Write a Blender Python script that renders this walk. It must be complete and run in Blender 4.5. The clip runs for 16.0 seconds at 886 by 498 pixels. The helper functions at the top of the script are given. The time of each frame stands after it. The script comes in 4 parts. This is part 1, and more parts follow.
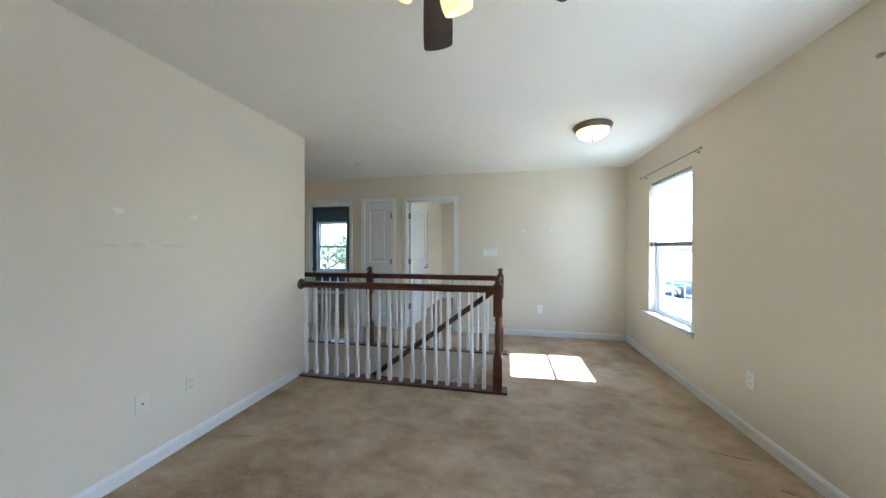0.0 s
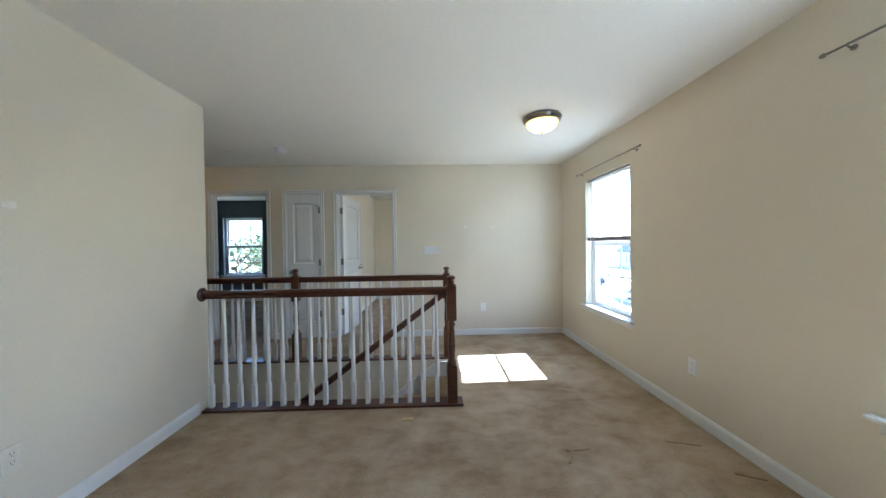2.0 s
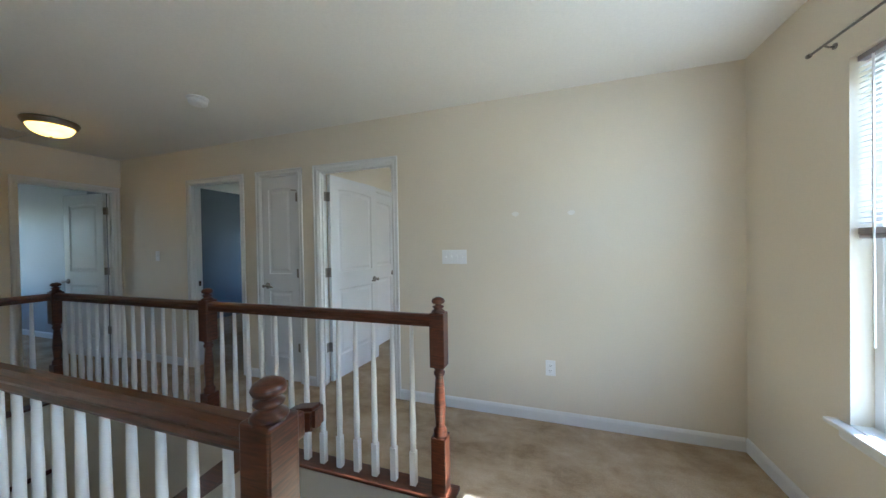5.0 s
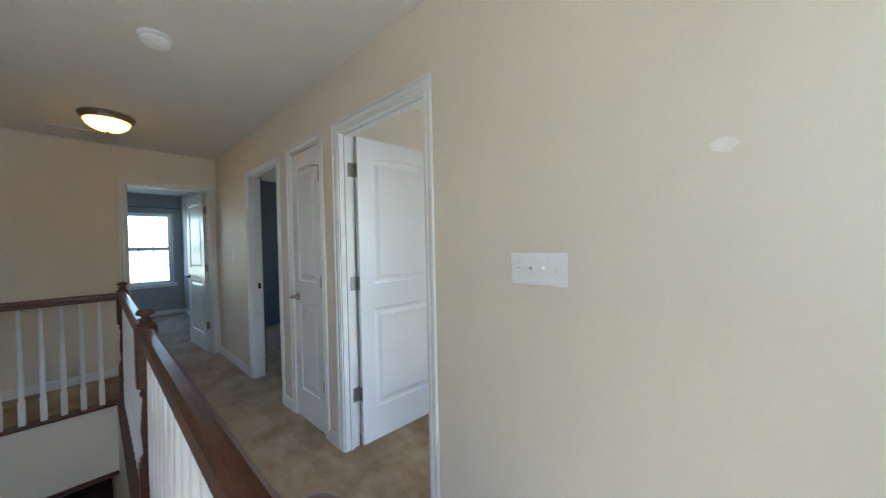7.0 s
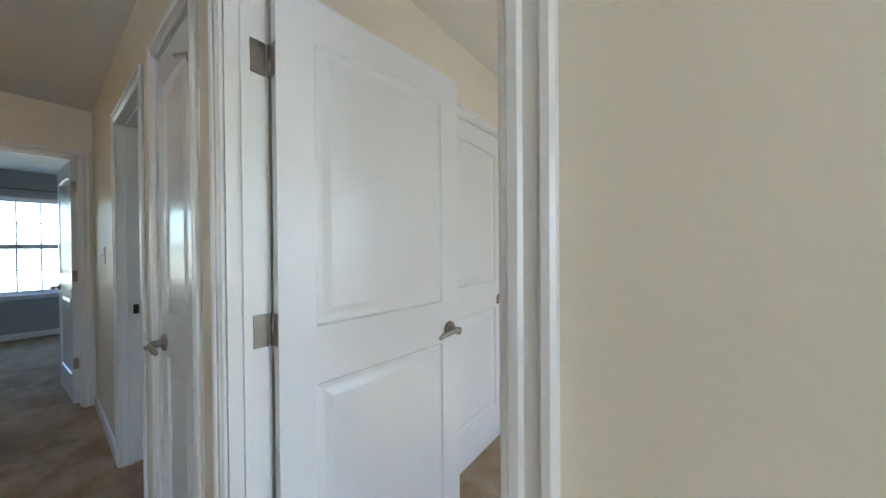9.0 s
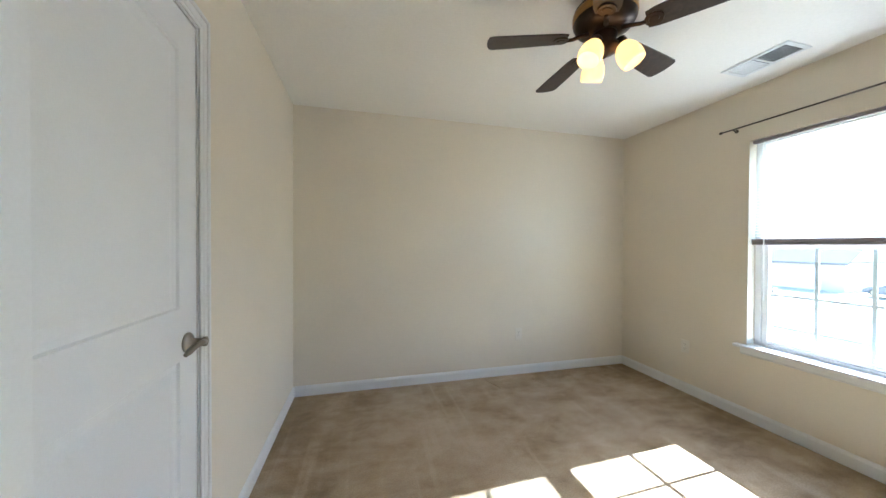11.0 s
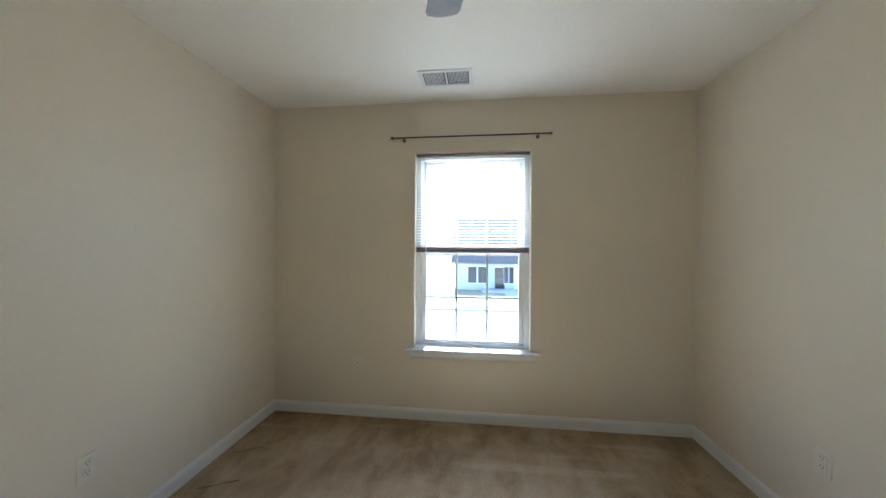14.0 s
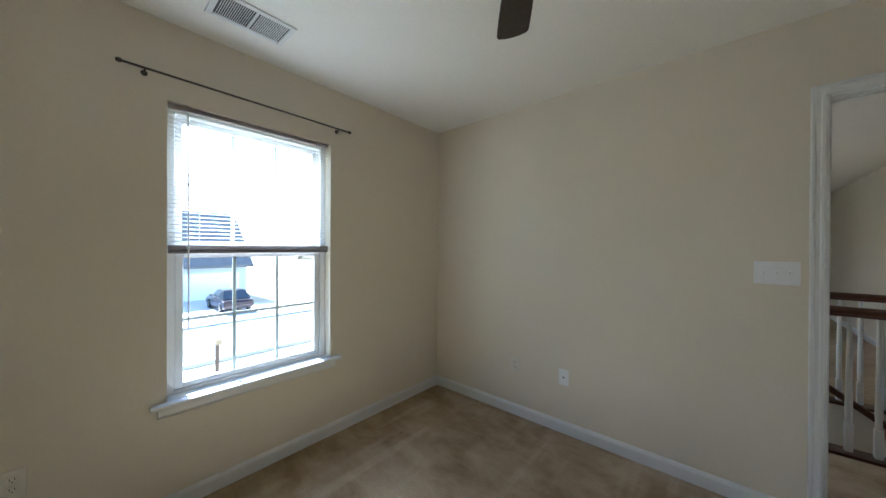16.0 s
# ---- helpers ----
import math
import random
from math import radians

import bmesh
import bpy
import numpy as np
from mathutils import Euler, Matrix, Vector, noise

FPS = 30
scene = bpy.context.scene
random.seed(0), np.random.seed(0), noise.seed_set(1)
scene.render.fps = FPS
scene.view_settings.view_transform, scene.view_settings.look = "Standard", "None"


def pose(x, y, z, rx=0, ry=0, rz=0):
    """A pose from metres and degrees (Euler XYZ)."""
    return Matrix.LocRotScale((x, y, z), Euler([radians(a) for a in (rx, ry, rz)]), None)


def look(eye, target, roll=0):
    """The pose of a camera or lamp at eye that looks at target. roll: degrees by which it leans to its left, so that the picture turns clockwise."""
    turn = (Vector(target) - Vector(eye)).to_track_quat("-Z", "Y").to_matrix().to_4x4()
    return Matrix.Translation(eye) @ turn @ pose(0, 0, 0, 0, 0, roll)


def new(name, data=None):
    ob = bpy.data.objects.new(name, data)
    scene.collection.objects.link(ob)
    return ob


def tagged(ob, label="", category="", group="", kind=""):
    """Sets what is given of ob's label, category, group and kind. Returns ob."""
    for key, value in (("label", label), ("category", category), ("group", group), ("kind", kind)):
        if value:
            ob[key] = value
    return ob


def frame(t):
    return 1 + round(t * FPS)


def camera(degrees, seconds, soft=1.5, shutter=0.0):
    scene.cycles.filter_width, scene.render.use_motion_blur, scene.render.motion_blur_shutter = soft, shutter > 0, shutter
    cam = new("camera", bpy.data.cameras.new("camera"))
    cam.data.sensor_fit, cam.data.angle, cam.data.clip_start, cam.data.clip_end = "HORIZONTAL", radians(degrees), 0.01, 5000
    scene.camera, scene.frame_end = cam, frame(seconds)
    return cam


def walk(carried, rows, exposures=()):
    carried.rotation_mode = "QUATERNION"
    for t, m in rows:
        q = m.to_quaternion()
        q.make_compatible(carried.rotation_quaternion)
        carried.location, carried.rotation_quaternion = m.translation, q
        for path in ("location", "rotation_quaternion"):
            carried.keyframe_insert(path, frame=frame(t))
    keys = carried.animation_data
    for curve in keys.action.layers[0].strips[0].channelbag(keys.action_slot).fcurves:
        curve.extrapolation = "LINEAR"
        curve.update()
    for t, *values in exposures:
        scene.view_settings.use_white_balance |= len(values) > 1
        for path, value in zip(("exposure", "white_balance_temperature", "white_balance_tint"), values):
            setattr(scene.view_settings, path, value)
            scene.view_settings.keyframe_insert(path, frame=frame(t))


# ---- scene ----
cam = camera(109.1, 16.0)
PATH = [
    (0, (0.09, 0.265, 1.3), (-0.306, 2.226, 1.292), 0.1),
    (0.5, (-0.078, 0.233, 1.27), (-0.239, 2.226, 1.275), 0.1),
    (1, (-0.191, 0.21, 1.29), (-0.18, 2.21, 1.282), -0.1),
    (1.5, (-0.21, 0.327, 1.288), (-0.15, 2.326, 1.27), -0.4),
    (2, (-0.119, 0.582, 1.295), (-0.064, 2.581, 1.271), -0.8),
    (2.5, (0.061, 0.868, 1.294), (0.005, 2.867, 1.271), -1.0),
    (3, (0.231, 1.158, 1.314), (0.039, 3.149, 1.286), -1.1),
    (3.5, (0.381, 1.5, 1.317), (0.128, 3.484, 1.292), -1.0),
    (4, (0.517, 1.85, 1.323), (0.203, 3.825, 1.297), -0.9),
    (4.2, (0.574, 2.006, 1.313), (0.198, 3.97, 1.292), -0.9),
    (6.3, (0.53, 3.6, 1.33), (-0.548, 5.284, 1.298), -1.2),
    (6.5, (0.492, 3.73, 1.323), (-0.66, 5.365, 1.295), -1.2),
    (7, (0.341, 4.056, 1.322), (-1.003, 5.537, 1.29), -1.2),
    (7.5, (0.129, 4.358, 1.308), (-1.419, 5.624, 1.307), -0.9),
    (8, (-0.087, 4.549, 1.314), (-1.686, 5.751, 1.303), -0.9),
    (8.2, (-0.185, 4.623, 1.309), (-1.784, 5.824, 1.297), -0.8),
    (9.3, (-0.69, 4.88, 1.3), (-1.67, 6.62, 1.28), -0.3),
    (10.3, (-0.99, 5.255, 1.283), (-1.21, 7.24, 1.25), 0.1),
    (10.5, (-1.007, 5.328, 1.28), (-1.033, 7.328, 1.247), 0.2),
    (11, (-1.009, 5.502, 1.275), (-0.521, 7.441, 1.253), 0.3),
    (11.5, (-0.937, 5.66, 1.268), (-0.004, 7.429, 1.252), 0.2),
    (12, (-0.843, 5.83, 1.289), (0.412, 7.387, 1.267), 0.1),
    (12.5, (-0.752, 6.028, 1.312), (0.739, 7.362, 1.290), 0.2),
    (13, (-0.727, 6.235, 1.314), (1.002, 7.241, 1.300), 0.1),
    (13.5, (-0.715, 6.49, 1.333), (1.187, 7.11, 1.309), 0.1),
    (14, (-0.66, 6.725, 1.345), (1.328, 6.941, 1.323), 0.3),
    (14.5, (-0.637, 6.943, 1.363), (1.351, 6.729, 1.325), 0.4),
    (15, (-0.575, 7.155, 1.368), (1.319, 6.513, 1.328), 0.4),
    (15.5, (-0.461, 7.316, 1.347), (1.209, 6.215, 1.321), 0.3),
    (16, (-0.325, 7.485, 1.328), (0.989, 5.977, 1.32), 0.3),
]

EXPOSURES = [(0, 4.09, 4980, 11), (4.2, 3.73, 5030, 11), (7, 4.16, 5130, 13), (8.2, 4.19, 5240, 15), (10.5, 4.17, 5280, 14), (11.2, 4.13, 5310, 14), (12.5, 3.3, 5380, 14), (13, 3.21, 5380, 14), (14.5, 3.43, 5380, 14), (15.2, 3.45, 5380, 13), (16, 3.14, 5260, 12)]
walk(cam, [(t, look(eye, target, roll)) for t, eye, target, roll in PATH], exposures=EXPOSURES)

# ---- world and sun ----
ELEV, SUN_Y = radians(36.6), 1.0
world = bpy.data.worlds.new("world")
scene.world = world
world.use_nodes = True
nt = world.node_tree
sky = nt.nodes.new("ShaderNodeTexSky")
sky.sky_type, sky.sun_disc = "NISHITA", False
sky.sun_elevation, sky.sun_rotation = ELEV, radians(90)
nt.links.new(sky.outputs[0], nt.nodes["Background"].inputs[0])
nt.nodes["Background"].inputs[1].default_value = 0.095
sun = new("sun", bpy.data.lights.new("sun", "SUN"))
sun.data.energy, sun.data.angle, sun.data.color = 5.0, radians(0.45), (1.0, 0.97, 0.93)
sun.matrix_world = look((30 * math.cos(ELEV), SUN_Y, 30 * math.sin(ELEV)), (0, 0, 0))

# ---- materials ----


def mat(name, color, rough=0.6, metal=0.0, var=0.05, scale=6.0, fine=0.0, fine_scale=120.0, bump=0.0, spread=None, coat=0.0):
    """A principled surface with a broad and a fine variation of tone and a fine relief, in object space."""
    m = bpy.data.materials.new(name)
    m.use_nodes = True
    t = m.node_tree
    b = t.nodes["Principled BSDF"]
    b.inputs["Roughness"].default_value, b.inputs["Metallic"].default_value = rough, metal
    b.inputs["Coat Weight"].default_value = coat
    co = t.nodes.new("ShaderNodeNewGeometry")
    n1, n2 = t.nodes.new("ShaderNodeTexNoise"), t.nodes.new("ShaderNodeTexNoise")
    n1.inputs["Scale"].default_value, n1.inputs["Detail"].default_value = scale, 4
    n2.inputs["Scale"].default_value, n2.inputs["Detail"].default_value = fine_scale, 3
    for n in (n1, n2):
        t.links.new(co.outputs["Position"], n.inputs["Vector"])
    r1, r2 = t.nodes.new("ShaderNodeMapRange"), t.nodes.new("ShaderNodeMapRange")
    for r, n, v in ((r1, n1, var), (r2, n2, fine)):
        r.inputs["From Min"].default_value, r.inputs["From Max"].default_value = 0.3, 0.7
        r.inputs["To Min"].default_value, r.inputs["To Max"].default_value = 1 - v, 1 + v
        t.links.new(n.outputs[0], r.inputs[0])
    k = t.nodes.new("ShaderNodeMath")
    k.operation = "MULTIPLY"
    t.links.new(r1.outputs[0], k.inputs[0])
    t.links.new(r2.outputs[0], k.inputs[1])
    c = t.nodes.new("ShaderNodeVectorMath")
    c.operation = "SCALE"
    c.inputs[0].default_value = color
    t.links.new(k.outputs[0], c.inputs["Scale"])
    t.links.new(c.outputs[0], b.inputs["Base Color"])
    if bump:
        bp = t.nodes.new("ShaderNodeBump")
        bp.inputs["Strength"].default_value, bp.inputs["Distance"].default_value = bump, 0.004
        t.links.new(n2.outputs[0], bp.inputs["Height"])
        t.links.new(bp.outputs[0], b.inputs["Normal"])
    return m


def wood(name, dark, light, rough=0.36, along=(1, 1, 1), coat=0.15):
    """Stained wood with grain streaks along one axis."""
    m = bpy.data.materials.new(name)
    m.use_nodes = True
    t = m.node_tree
    b = t.nodes["Principled BSDF"]
    b.inputs["Roughness"].default_value, b.inputs["Coat Weight"].default_value = rough, coat
    b.inputs["Coat Roughness"].default_value = 0.2
    g = t.nodes.new("ShaderNodeNewGeometry")
    mp = t.nodes.new("ShaderNodeMapping")
    mp.inputs["Scale"].default_value = along
    n = t.nodes.new("ShaderNodeTexNoise")
    n.inputs["Scale"].default_value, n.inputs["Detail"].default_value, n.inputs["Distortion"].default_value = 9, 6, 1.2
    r = t.nodes.new("ShaderNodeValToRGB")
    r.color_ramp.elements[0].color, r.color_ramp.elements[1].color = (*dark, 1), (*light, 1)
    r.color_ramp.elements[0].position, r.color_ramp.elements[1].position = 0.35, 0.68
    bp = t.nodes.new("ShaderNodeBump")
    bp.inputs["Strength"].default_value, bp.inputs["Distance"].default_value = 0.06, 0.002
    t.links.new(g.outputs["Position"], mp.inputs[0])
    t.links.new(mp.outputs[0], n.inputs["Vector"])
    t.links.new(n.outputs[0], r.inputs[0])
    t.links.new(r.outputs[0], b.inputs["Base Color"])
    t.links.new(n.outputs[0], bp.inputs["Height"])
    t.links.new(bp.outputs[0], b.inputs["Normal"])
    return m


def carpet_mat(name, streaks):
    """Cut-pile carpet: traffic stains, brushed marks, tuft grain; streaks: how far vacuum marks show."""
    m = bpy.data.materials.new(name)
    m.use_nodes = True
    t = m.node_tree
    b = t.nodes["Principled BSDF"]
    b.inputs["Roughness"].default_value = 0.95
    b.inputs["Specular IOR Level"].default_value = 0.1
    b.inputs["Sheen Weight"].default_value = 0.1
    g = t.nodes.new("ShaderNodeNewGeometry")

    def noise_node(scale, detail, rough=0.5, dist=0.0, stretch=(1, 1, 1), turn=0.0):
        mp = t.nodes.new("ShaderNodeMapping")
        mp.inputs["Scale"].default_value = stretch
        mp.inputs["Rotation"].default_value = (0, 0, turn)
        n = t.nodes.new("ShaderNodeTexNoise")
        n.inputs["Scale"].default_value, n.inputs["Detail"].default_value = scale, detail
        n.inputs["Roughness"].default_value, n.inputs["Distortion"].default_value = rough, dist
        t.links.new(g.outputs["Position"], mp.inputs[0])
        t.links.new(mp.outputs[0], n.inputs["Vector"])
        return n

    def combine(a, wa, c, wc):
        p, q = t.nodes.new("ShaderNodeMath"), t.nodes.new("ShaderNodeMath")
        p.operation, q.operation = "MULTIPLY", "MULTIPLY_ADD"
        p.inputs[1].default_value, q.inputs[1].default_value = wa, wc
        t.links.new(a.outputs[0], p.inputs[0])
        t.links.new(c.outputs[0], q.inputs[0])
        t.links.new(p.outputs[0], q.inputs[2])
        return q
    def ramp_of(node, lo, hi, to0=0.0, to1=1.0):
        q = t.nodes.new("ShaderNodeMapRange")
        q.inputs["From Min"].default_value, q.inputs["From Max"].default_value = lo, hi
        q.inputs["To Min"].default_value, q.inputs["To Max"].default_value = to0, to1
        t.links.new(node.outputs[0], q.inputs[0])
        return q

    def times(a, c):
        q = t.nodes.new("ShaderNodeMath")
        q.operation = "MULTIPLY"
        t.links.new(a.outputs[0], q.inputs[0])
        t.links.new(c.outputs[0], q.inputs[1])
        return q
    # traffic stains, brushed pile ripples, tufts
    big, mid = noise_node(0.9, 6, 0.60, 0.25), noise_node(3.4, 7, 0.64, 0.3, (1, 1.25, 1), 0.4)
    ripple = noise_node(9.0, 5, 0.62, 0.45, (0.7, 1.6, 1), 0.25)
    tuft = noise_node(150, 3, 0.7)
    stain = combine(combine(big, 0.44, mid, 0.40), 1.0, ripple, 0.16)
    # narrow light lines left by the vacuum cleaner, in two crossing directions, where the pile was last brushed
    lines = []
    for turn, offs in ((0.50, 11.0), (-0.62, 11.8)):
        line = ramp_of(noise_node(1.0, 2, 0.5, 0.3, (offs * 0.8, 0.5, 1), turn), 0.57, 0.66)
        lines.append(times(line, ramp_of(noise_node(0.9, 2, 0.5, 0.0, (1, 1, 1), turn * 3), 0.46, 0.58)))
    mark = combine(lines[0], 0.5, lines[1], 0.5)
    allm = combine(stain, 1.0, mark, streaks)
    r = t.nodes.new("ShaderNodeValToRGB")
    e = r.color_ramp.elements
    e[0].color, e[0].position = (0.205, 0.142, 0.074, 1), 0.34
    e[1].color, e[1].position = (0.55, 0.45, 0.313, 1), 0.68
    for at, c in ((0.43, (0.30, 0.218, 0.125)), (0.50, (0.405, 0.308, 0.191)), (0.57, (0.475, 0.377, 0.248))):
        x = e.new(at)
        x.color = (*c, 1)
    t.links.new(allm.outputs[0], r.inputs[0])
    mr = t.nodes.new("ShaderNodeMapRange")
    mr.inputs["From Min"].default_value, mr.inputs["From Max"].default_value = 0.3, 0.7
    mr.inputs["To Min"].default_value, mr.inputs["To Max"].default_value = 0.74, 1.22
    t.links.new(tuft.outputs[0], mr.inputs[0])
    v = t.nodes.new("ShaderNodeVectorMath")
    v.operation = "SCALE"
    t.links.new(r.outputs[0], v.inputs[0])
    t.links.new(mr.outputs[0], v.inputs["Scale"])
    t.links.new(v.outputs[0], b.inputs["Base Color"])
    bp = t.nodes.new("ShaderNodeBump")
    bp.inputs["Strength"].default_value, bp.inputs["Distance"].default_value = 0.6, 0.006
    t.links.new(tuft.outputs[0], bp.inputs["Height"])
    t.links.new(bp.outputs[0], b.inputs["Normal"])
    return m


def glow(name, color, strength):
    """Lit frosted glass."""
    m = bpy.data.materials.new(name)
    m.use_nodes = True
    t = m.node_tree
    b = t.nodes["Principled BSDF"]
    b.inputs["Base Color"].default_value = (0.85, 0.75, 0.55, 1)
    b.inputs["Roughness"].default_value = 0.25
    b.inputs["Emission Strength"].default_value = strength
    n = t.nodes.new("ShaderNodeTexNoise")
    n.inputs["Scale"].default_value = 14
    mr = t.nodes.new("ShaderNodeMapRange")
    mr.inputs["To Min"].default_value, mr.inputs["To Max"].default_value = 0.6, 1.4
    v = t.nodes.new("ShaderNodeVectorMath")
    v.operation = "SCALE"
    v.inputs[0].default_value = color
    g = t.nodes.new("ShaderNodeNewGeometry")
    t.links.new(g.outputs["Position"], n.inputs["Vector"])
    t.links.new(n.outputs[0], mr.inputs[0])
    t.links.new(mr.outputs[0], v.inputs["Scale"])
    t.links.new(v.outputs[0], b.inputs["Emission Color"])
    return m


def pane_mat(name):
    m = bpy.data.materials.new(name)
    m.use_nodes = True
    t = m.node_tree
    out = t.nodes["Material Output"]
    tr, gl, mx, fr, pw, sc = (t.nodes.new(k) for k in ("ShaderNodeBsdfTransparent", "ShaderNodeBsdfGlossy", "ShaderNodeMixShader", "ShaderNodeLayerWeight", "ShaderNodeMath", "ShaderNodeMath"))
    pw.operation, sc.operation = "POWER", "MULTIPLY_ADD"
    pw.inputs[1].default_value, sc.inputs[1].default_value, sc.inputs[2].default_value = 4.0, 0.35, 0.02
    t.links.new(fr.outputs["Facing"], pw.inputs[0])
    t.links.new(pw.outputs[0], sc.inputs[0])
    tr.inputs[0].default_value = (0.93, 0.97, 0.97, 1)
    gl.inputs["Roughness"].default_value = 0.02
    fr.inputs["Blend"].default_value = 0.5
    t.links.new(sc.outputs[0], mx.inputs[0])
    t.links.new(tr.outputs[0], mx.inputs[1])
    t.links.new(gl.outputs[0], mx.inputs[2])
    t.links.new(mx.outputs[0], out.inputs[0])
    return m


def slat_mat(name):
    m = bpy.data.materials.new(name)
    m.use_nodes = True
    t = m.node_tree
    out = t.nodes["Material Output"]
    d, tl, mx = (t.nodes.new(k) for k in ("ShaderNodeBsdfDiffuse", "ShaderNodeBsdfTranslucent", "ShaderNodeMixShader"))
    d.inputs[0].default_value = tl.inputs[0].default_value = (0.92, 0.92, 0.91, 1)
    mx.inputs[0].default_value = 0.45
    t.links.new(d.outputs[0], mx.inputs[1])
    t.links.new(tl.outputs[0], mx.inputs[2])
    t.links.new(mx.outputs[0], out.inputs[0])
    return m


WALL = mat("cream_wall_paint", (0.755, 0.690, 0.560), 0.5, var=0.025, scale=1.3, fine=0.015, fine_scale=90, bump=0.06)
CEIL = mat("flat_ceiling_paint", (0.85, 0.825, 0.765), 0.85, var=0.02, scale=1.0, fine=0.02, fine_scale=70, bump=0.08)
GREY_WALL = mat("slate_wall_paint", (0.13, 0.15, 0.17), 0.6, var=0.04, scale=1.5, bump=0.05, fine=0.02)
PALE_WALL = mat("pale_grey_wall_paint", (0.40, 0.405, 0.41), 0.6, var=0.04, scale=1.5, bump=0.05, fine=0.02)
PATCH = mat("spackle", (0.825, 0.79, 0.715), 0.8, var=0.05, scale=30)
SCUFF = mat("scuffed_paint", (0.70, 0.64, 0.52), 0.45, var=0.06, scale=20)
TRIM = mat("white_trim_paint", (0.78, 0.78, 0.76), 0.3, var=0.02, scale=4, fine=0.01, bump=0.02)
DOOR = mat("white_door_paint", (0.76, 0.77, 0.77), 0.28, var=0.02, scale=3, fine=0.015, fine_scale=200, bump=0.05)
CARPET = carpet_mat("beige_carpet", 0.03)
CARPET_B = carpet_mat("beige_bedroom_carpet", 0.13)
GREY_CARPET = mat("grey_carpet", (0.20, 0.17, 0.15), 0.95, var=0.12, scale=3, fine=0.2, fine_scale=250, bump=0.5)
CHERRY = wood("cherry_stained_wood", (0.036, 0.010, 0.005), (0.125, 0.036, 0.015), 0.3, (1.2, 1.2, 14))
CHERRY_X = wood("cherry_stained_rail", (0.036, 0.010, 0.005), (0.120, 0.036, 0.014), 0.34, (0.8, 16, 16))
CHERRY_Y = wood("cherry_stained_rail_cross", (0.036, 0.010, 0.005), (0.120, 0.036, 0.014), 0.34, (16, 0.8, 16))
WHITE_WOOD = mat("white_painted_wood", (0.80, 0.80, 0.78), 0.35, var=0.02, scale=10, bump=0.03)
NICKEL = mat("satin_nickel", (0.31, 0.285, 0.25), 0.34, 1.0, var=0.05, scale=40)
PEWTER = mat("brushed_pewter", (0.27, 0.24, 0.205), 0.30, 1.0, var=0.08, scale=30)
BRONZE = mat("oil_rubbed_bronze", (0.045, 0.030, 0.022), 0.38, 0.8, var=0.2, scale=25)
BRASS = mat("aged_brass", (0.42, 0.24, 0.09), 0.35, 1.0, var=0.1, scale=30)
BLADE = wood("walnut_fan_blade", (0.018, 0.010, 0.008), (0.045, 0.026, 0.020), 0.45, (3, 3, 3), 0.1)
SHADE = glow("lit_amber_glass", (1.0, 0.50, 0.12), 0.13)
DOME = glow("lit_alabaster_glass", (1.0, 0.54, 0.08), 0.42)
VINYL = mat("white_vinyl", (0.80, 0.81, 0.81), 0.35, var=0.02, scale=8)
SLAT = slat_mat("thin_white_slat")
# white blind parts seen in shade: the shade is put into this grey
RAIL_SHADED = mat("shaded_white_blind", (0.27, 0.24, 0.245), 0.5, var=0.06, scale=20)
GLASS = pane_mat("window_glass")
IVORY = mat("painted_plastic", (0.765, 0.72, 0.62), 0.45, var=0.03, scale=20)
PAPER = mat("yellowed_paper", (0.58, 0.45, 0.20), 0.7, var=0.1, scale=40)
PLASTIC = mat("white_plastic", (0.86, 0.86, 0.85), 0.35, var=0.02, scale=30)
SLOT = mat("dark_slot", (0.05, 0.045, 0.04), 0.6)
ROD = mat("dark_rod_metal", (0.10, 0.085, 0.075), 0.4, 0.8, var=0.1, scale=40)
METAL_WHITE = mat("white_enamelled_metal", (0.75, 0.76, 0.75), 0.4, var=0.03, scale=20)
VENT_DARK = mat("vent_grey", (0.09, 0.095, 0.10), 0.6)
GRASS = mat("dry_lawn", (0.36, 0.32, 0.20), 0.9, var=0.25, scale=0.5, fine=0.3, fine_scale=14, bump=0.4)
ASPHALT = mat("worn_asphalt", (0.19, 0.19, 0.19), 0.9, var=0.12, scale=0.6, fine=0.15, fine_scale=40, bump=0.3)
CONCRETE = mat("pale_concrete", (0.55, 0.53, 0.50), 0.85, var=0.08, scale=0.8, fine=0.08, fine_scale=30, bump=0.2)
SIDING = mat("blue_grey_siding", (0.52, 0.56, 0.58), 0.7, var=0.04, scale=1.0)
SIDING2 = mat("tan_siding", (0.48, 0.44, 0.36), 0.7, var=0.04, scale=1.0)
ROOF = mat("asphalt_shingle", (0.15, 0.145, 0.145), 0.9, var=0.15, scale=2, fine=0.3, fine_scale=12, bump=0.4)
DARK_GLASS = mat("house_window_glass", (0.04, 0.05, 0.06), 0.08, var=0.02)
CAR_DARK = mat("dark_car_paint", (0.020, 0.022, 0.028), 0.2, 0.3, var=0.02, coat=0.8)
CAR_BLUE = mat("slate_car_paint", (0.07, 0.09, 0.13), 0.2, 0.3, var=0.02, coat=0.8)
CAR_RED = mat("maroon_car_paint", (0.035, 0.014, 0.014), 0.2, 0.3, var=0.02, coat=0.8)
RUBBER = mat("tyre_rubber", (0.02, 0.02, 0.02), 0.8)
BARK = mat("bark", (0.10, 0.07, 0.05), 0.9, var=0.2, scale=8, bump=0.4)
LEAF = mat("leaf_green", (0.05, 0.068, 0.028), 0.6, var=0.35, scale=2.5)

# ---- mesh helpers ----


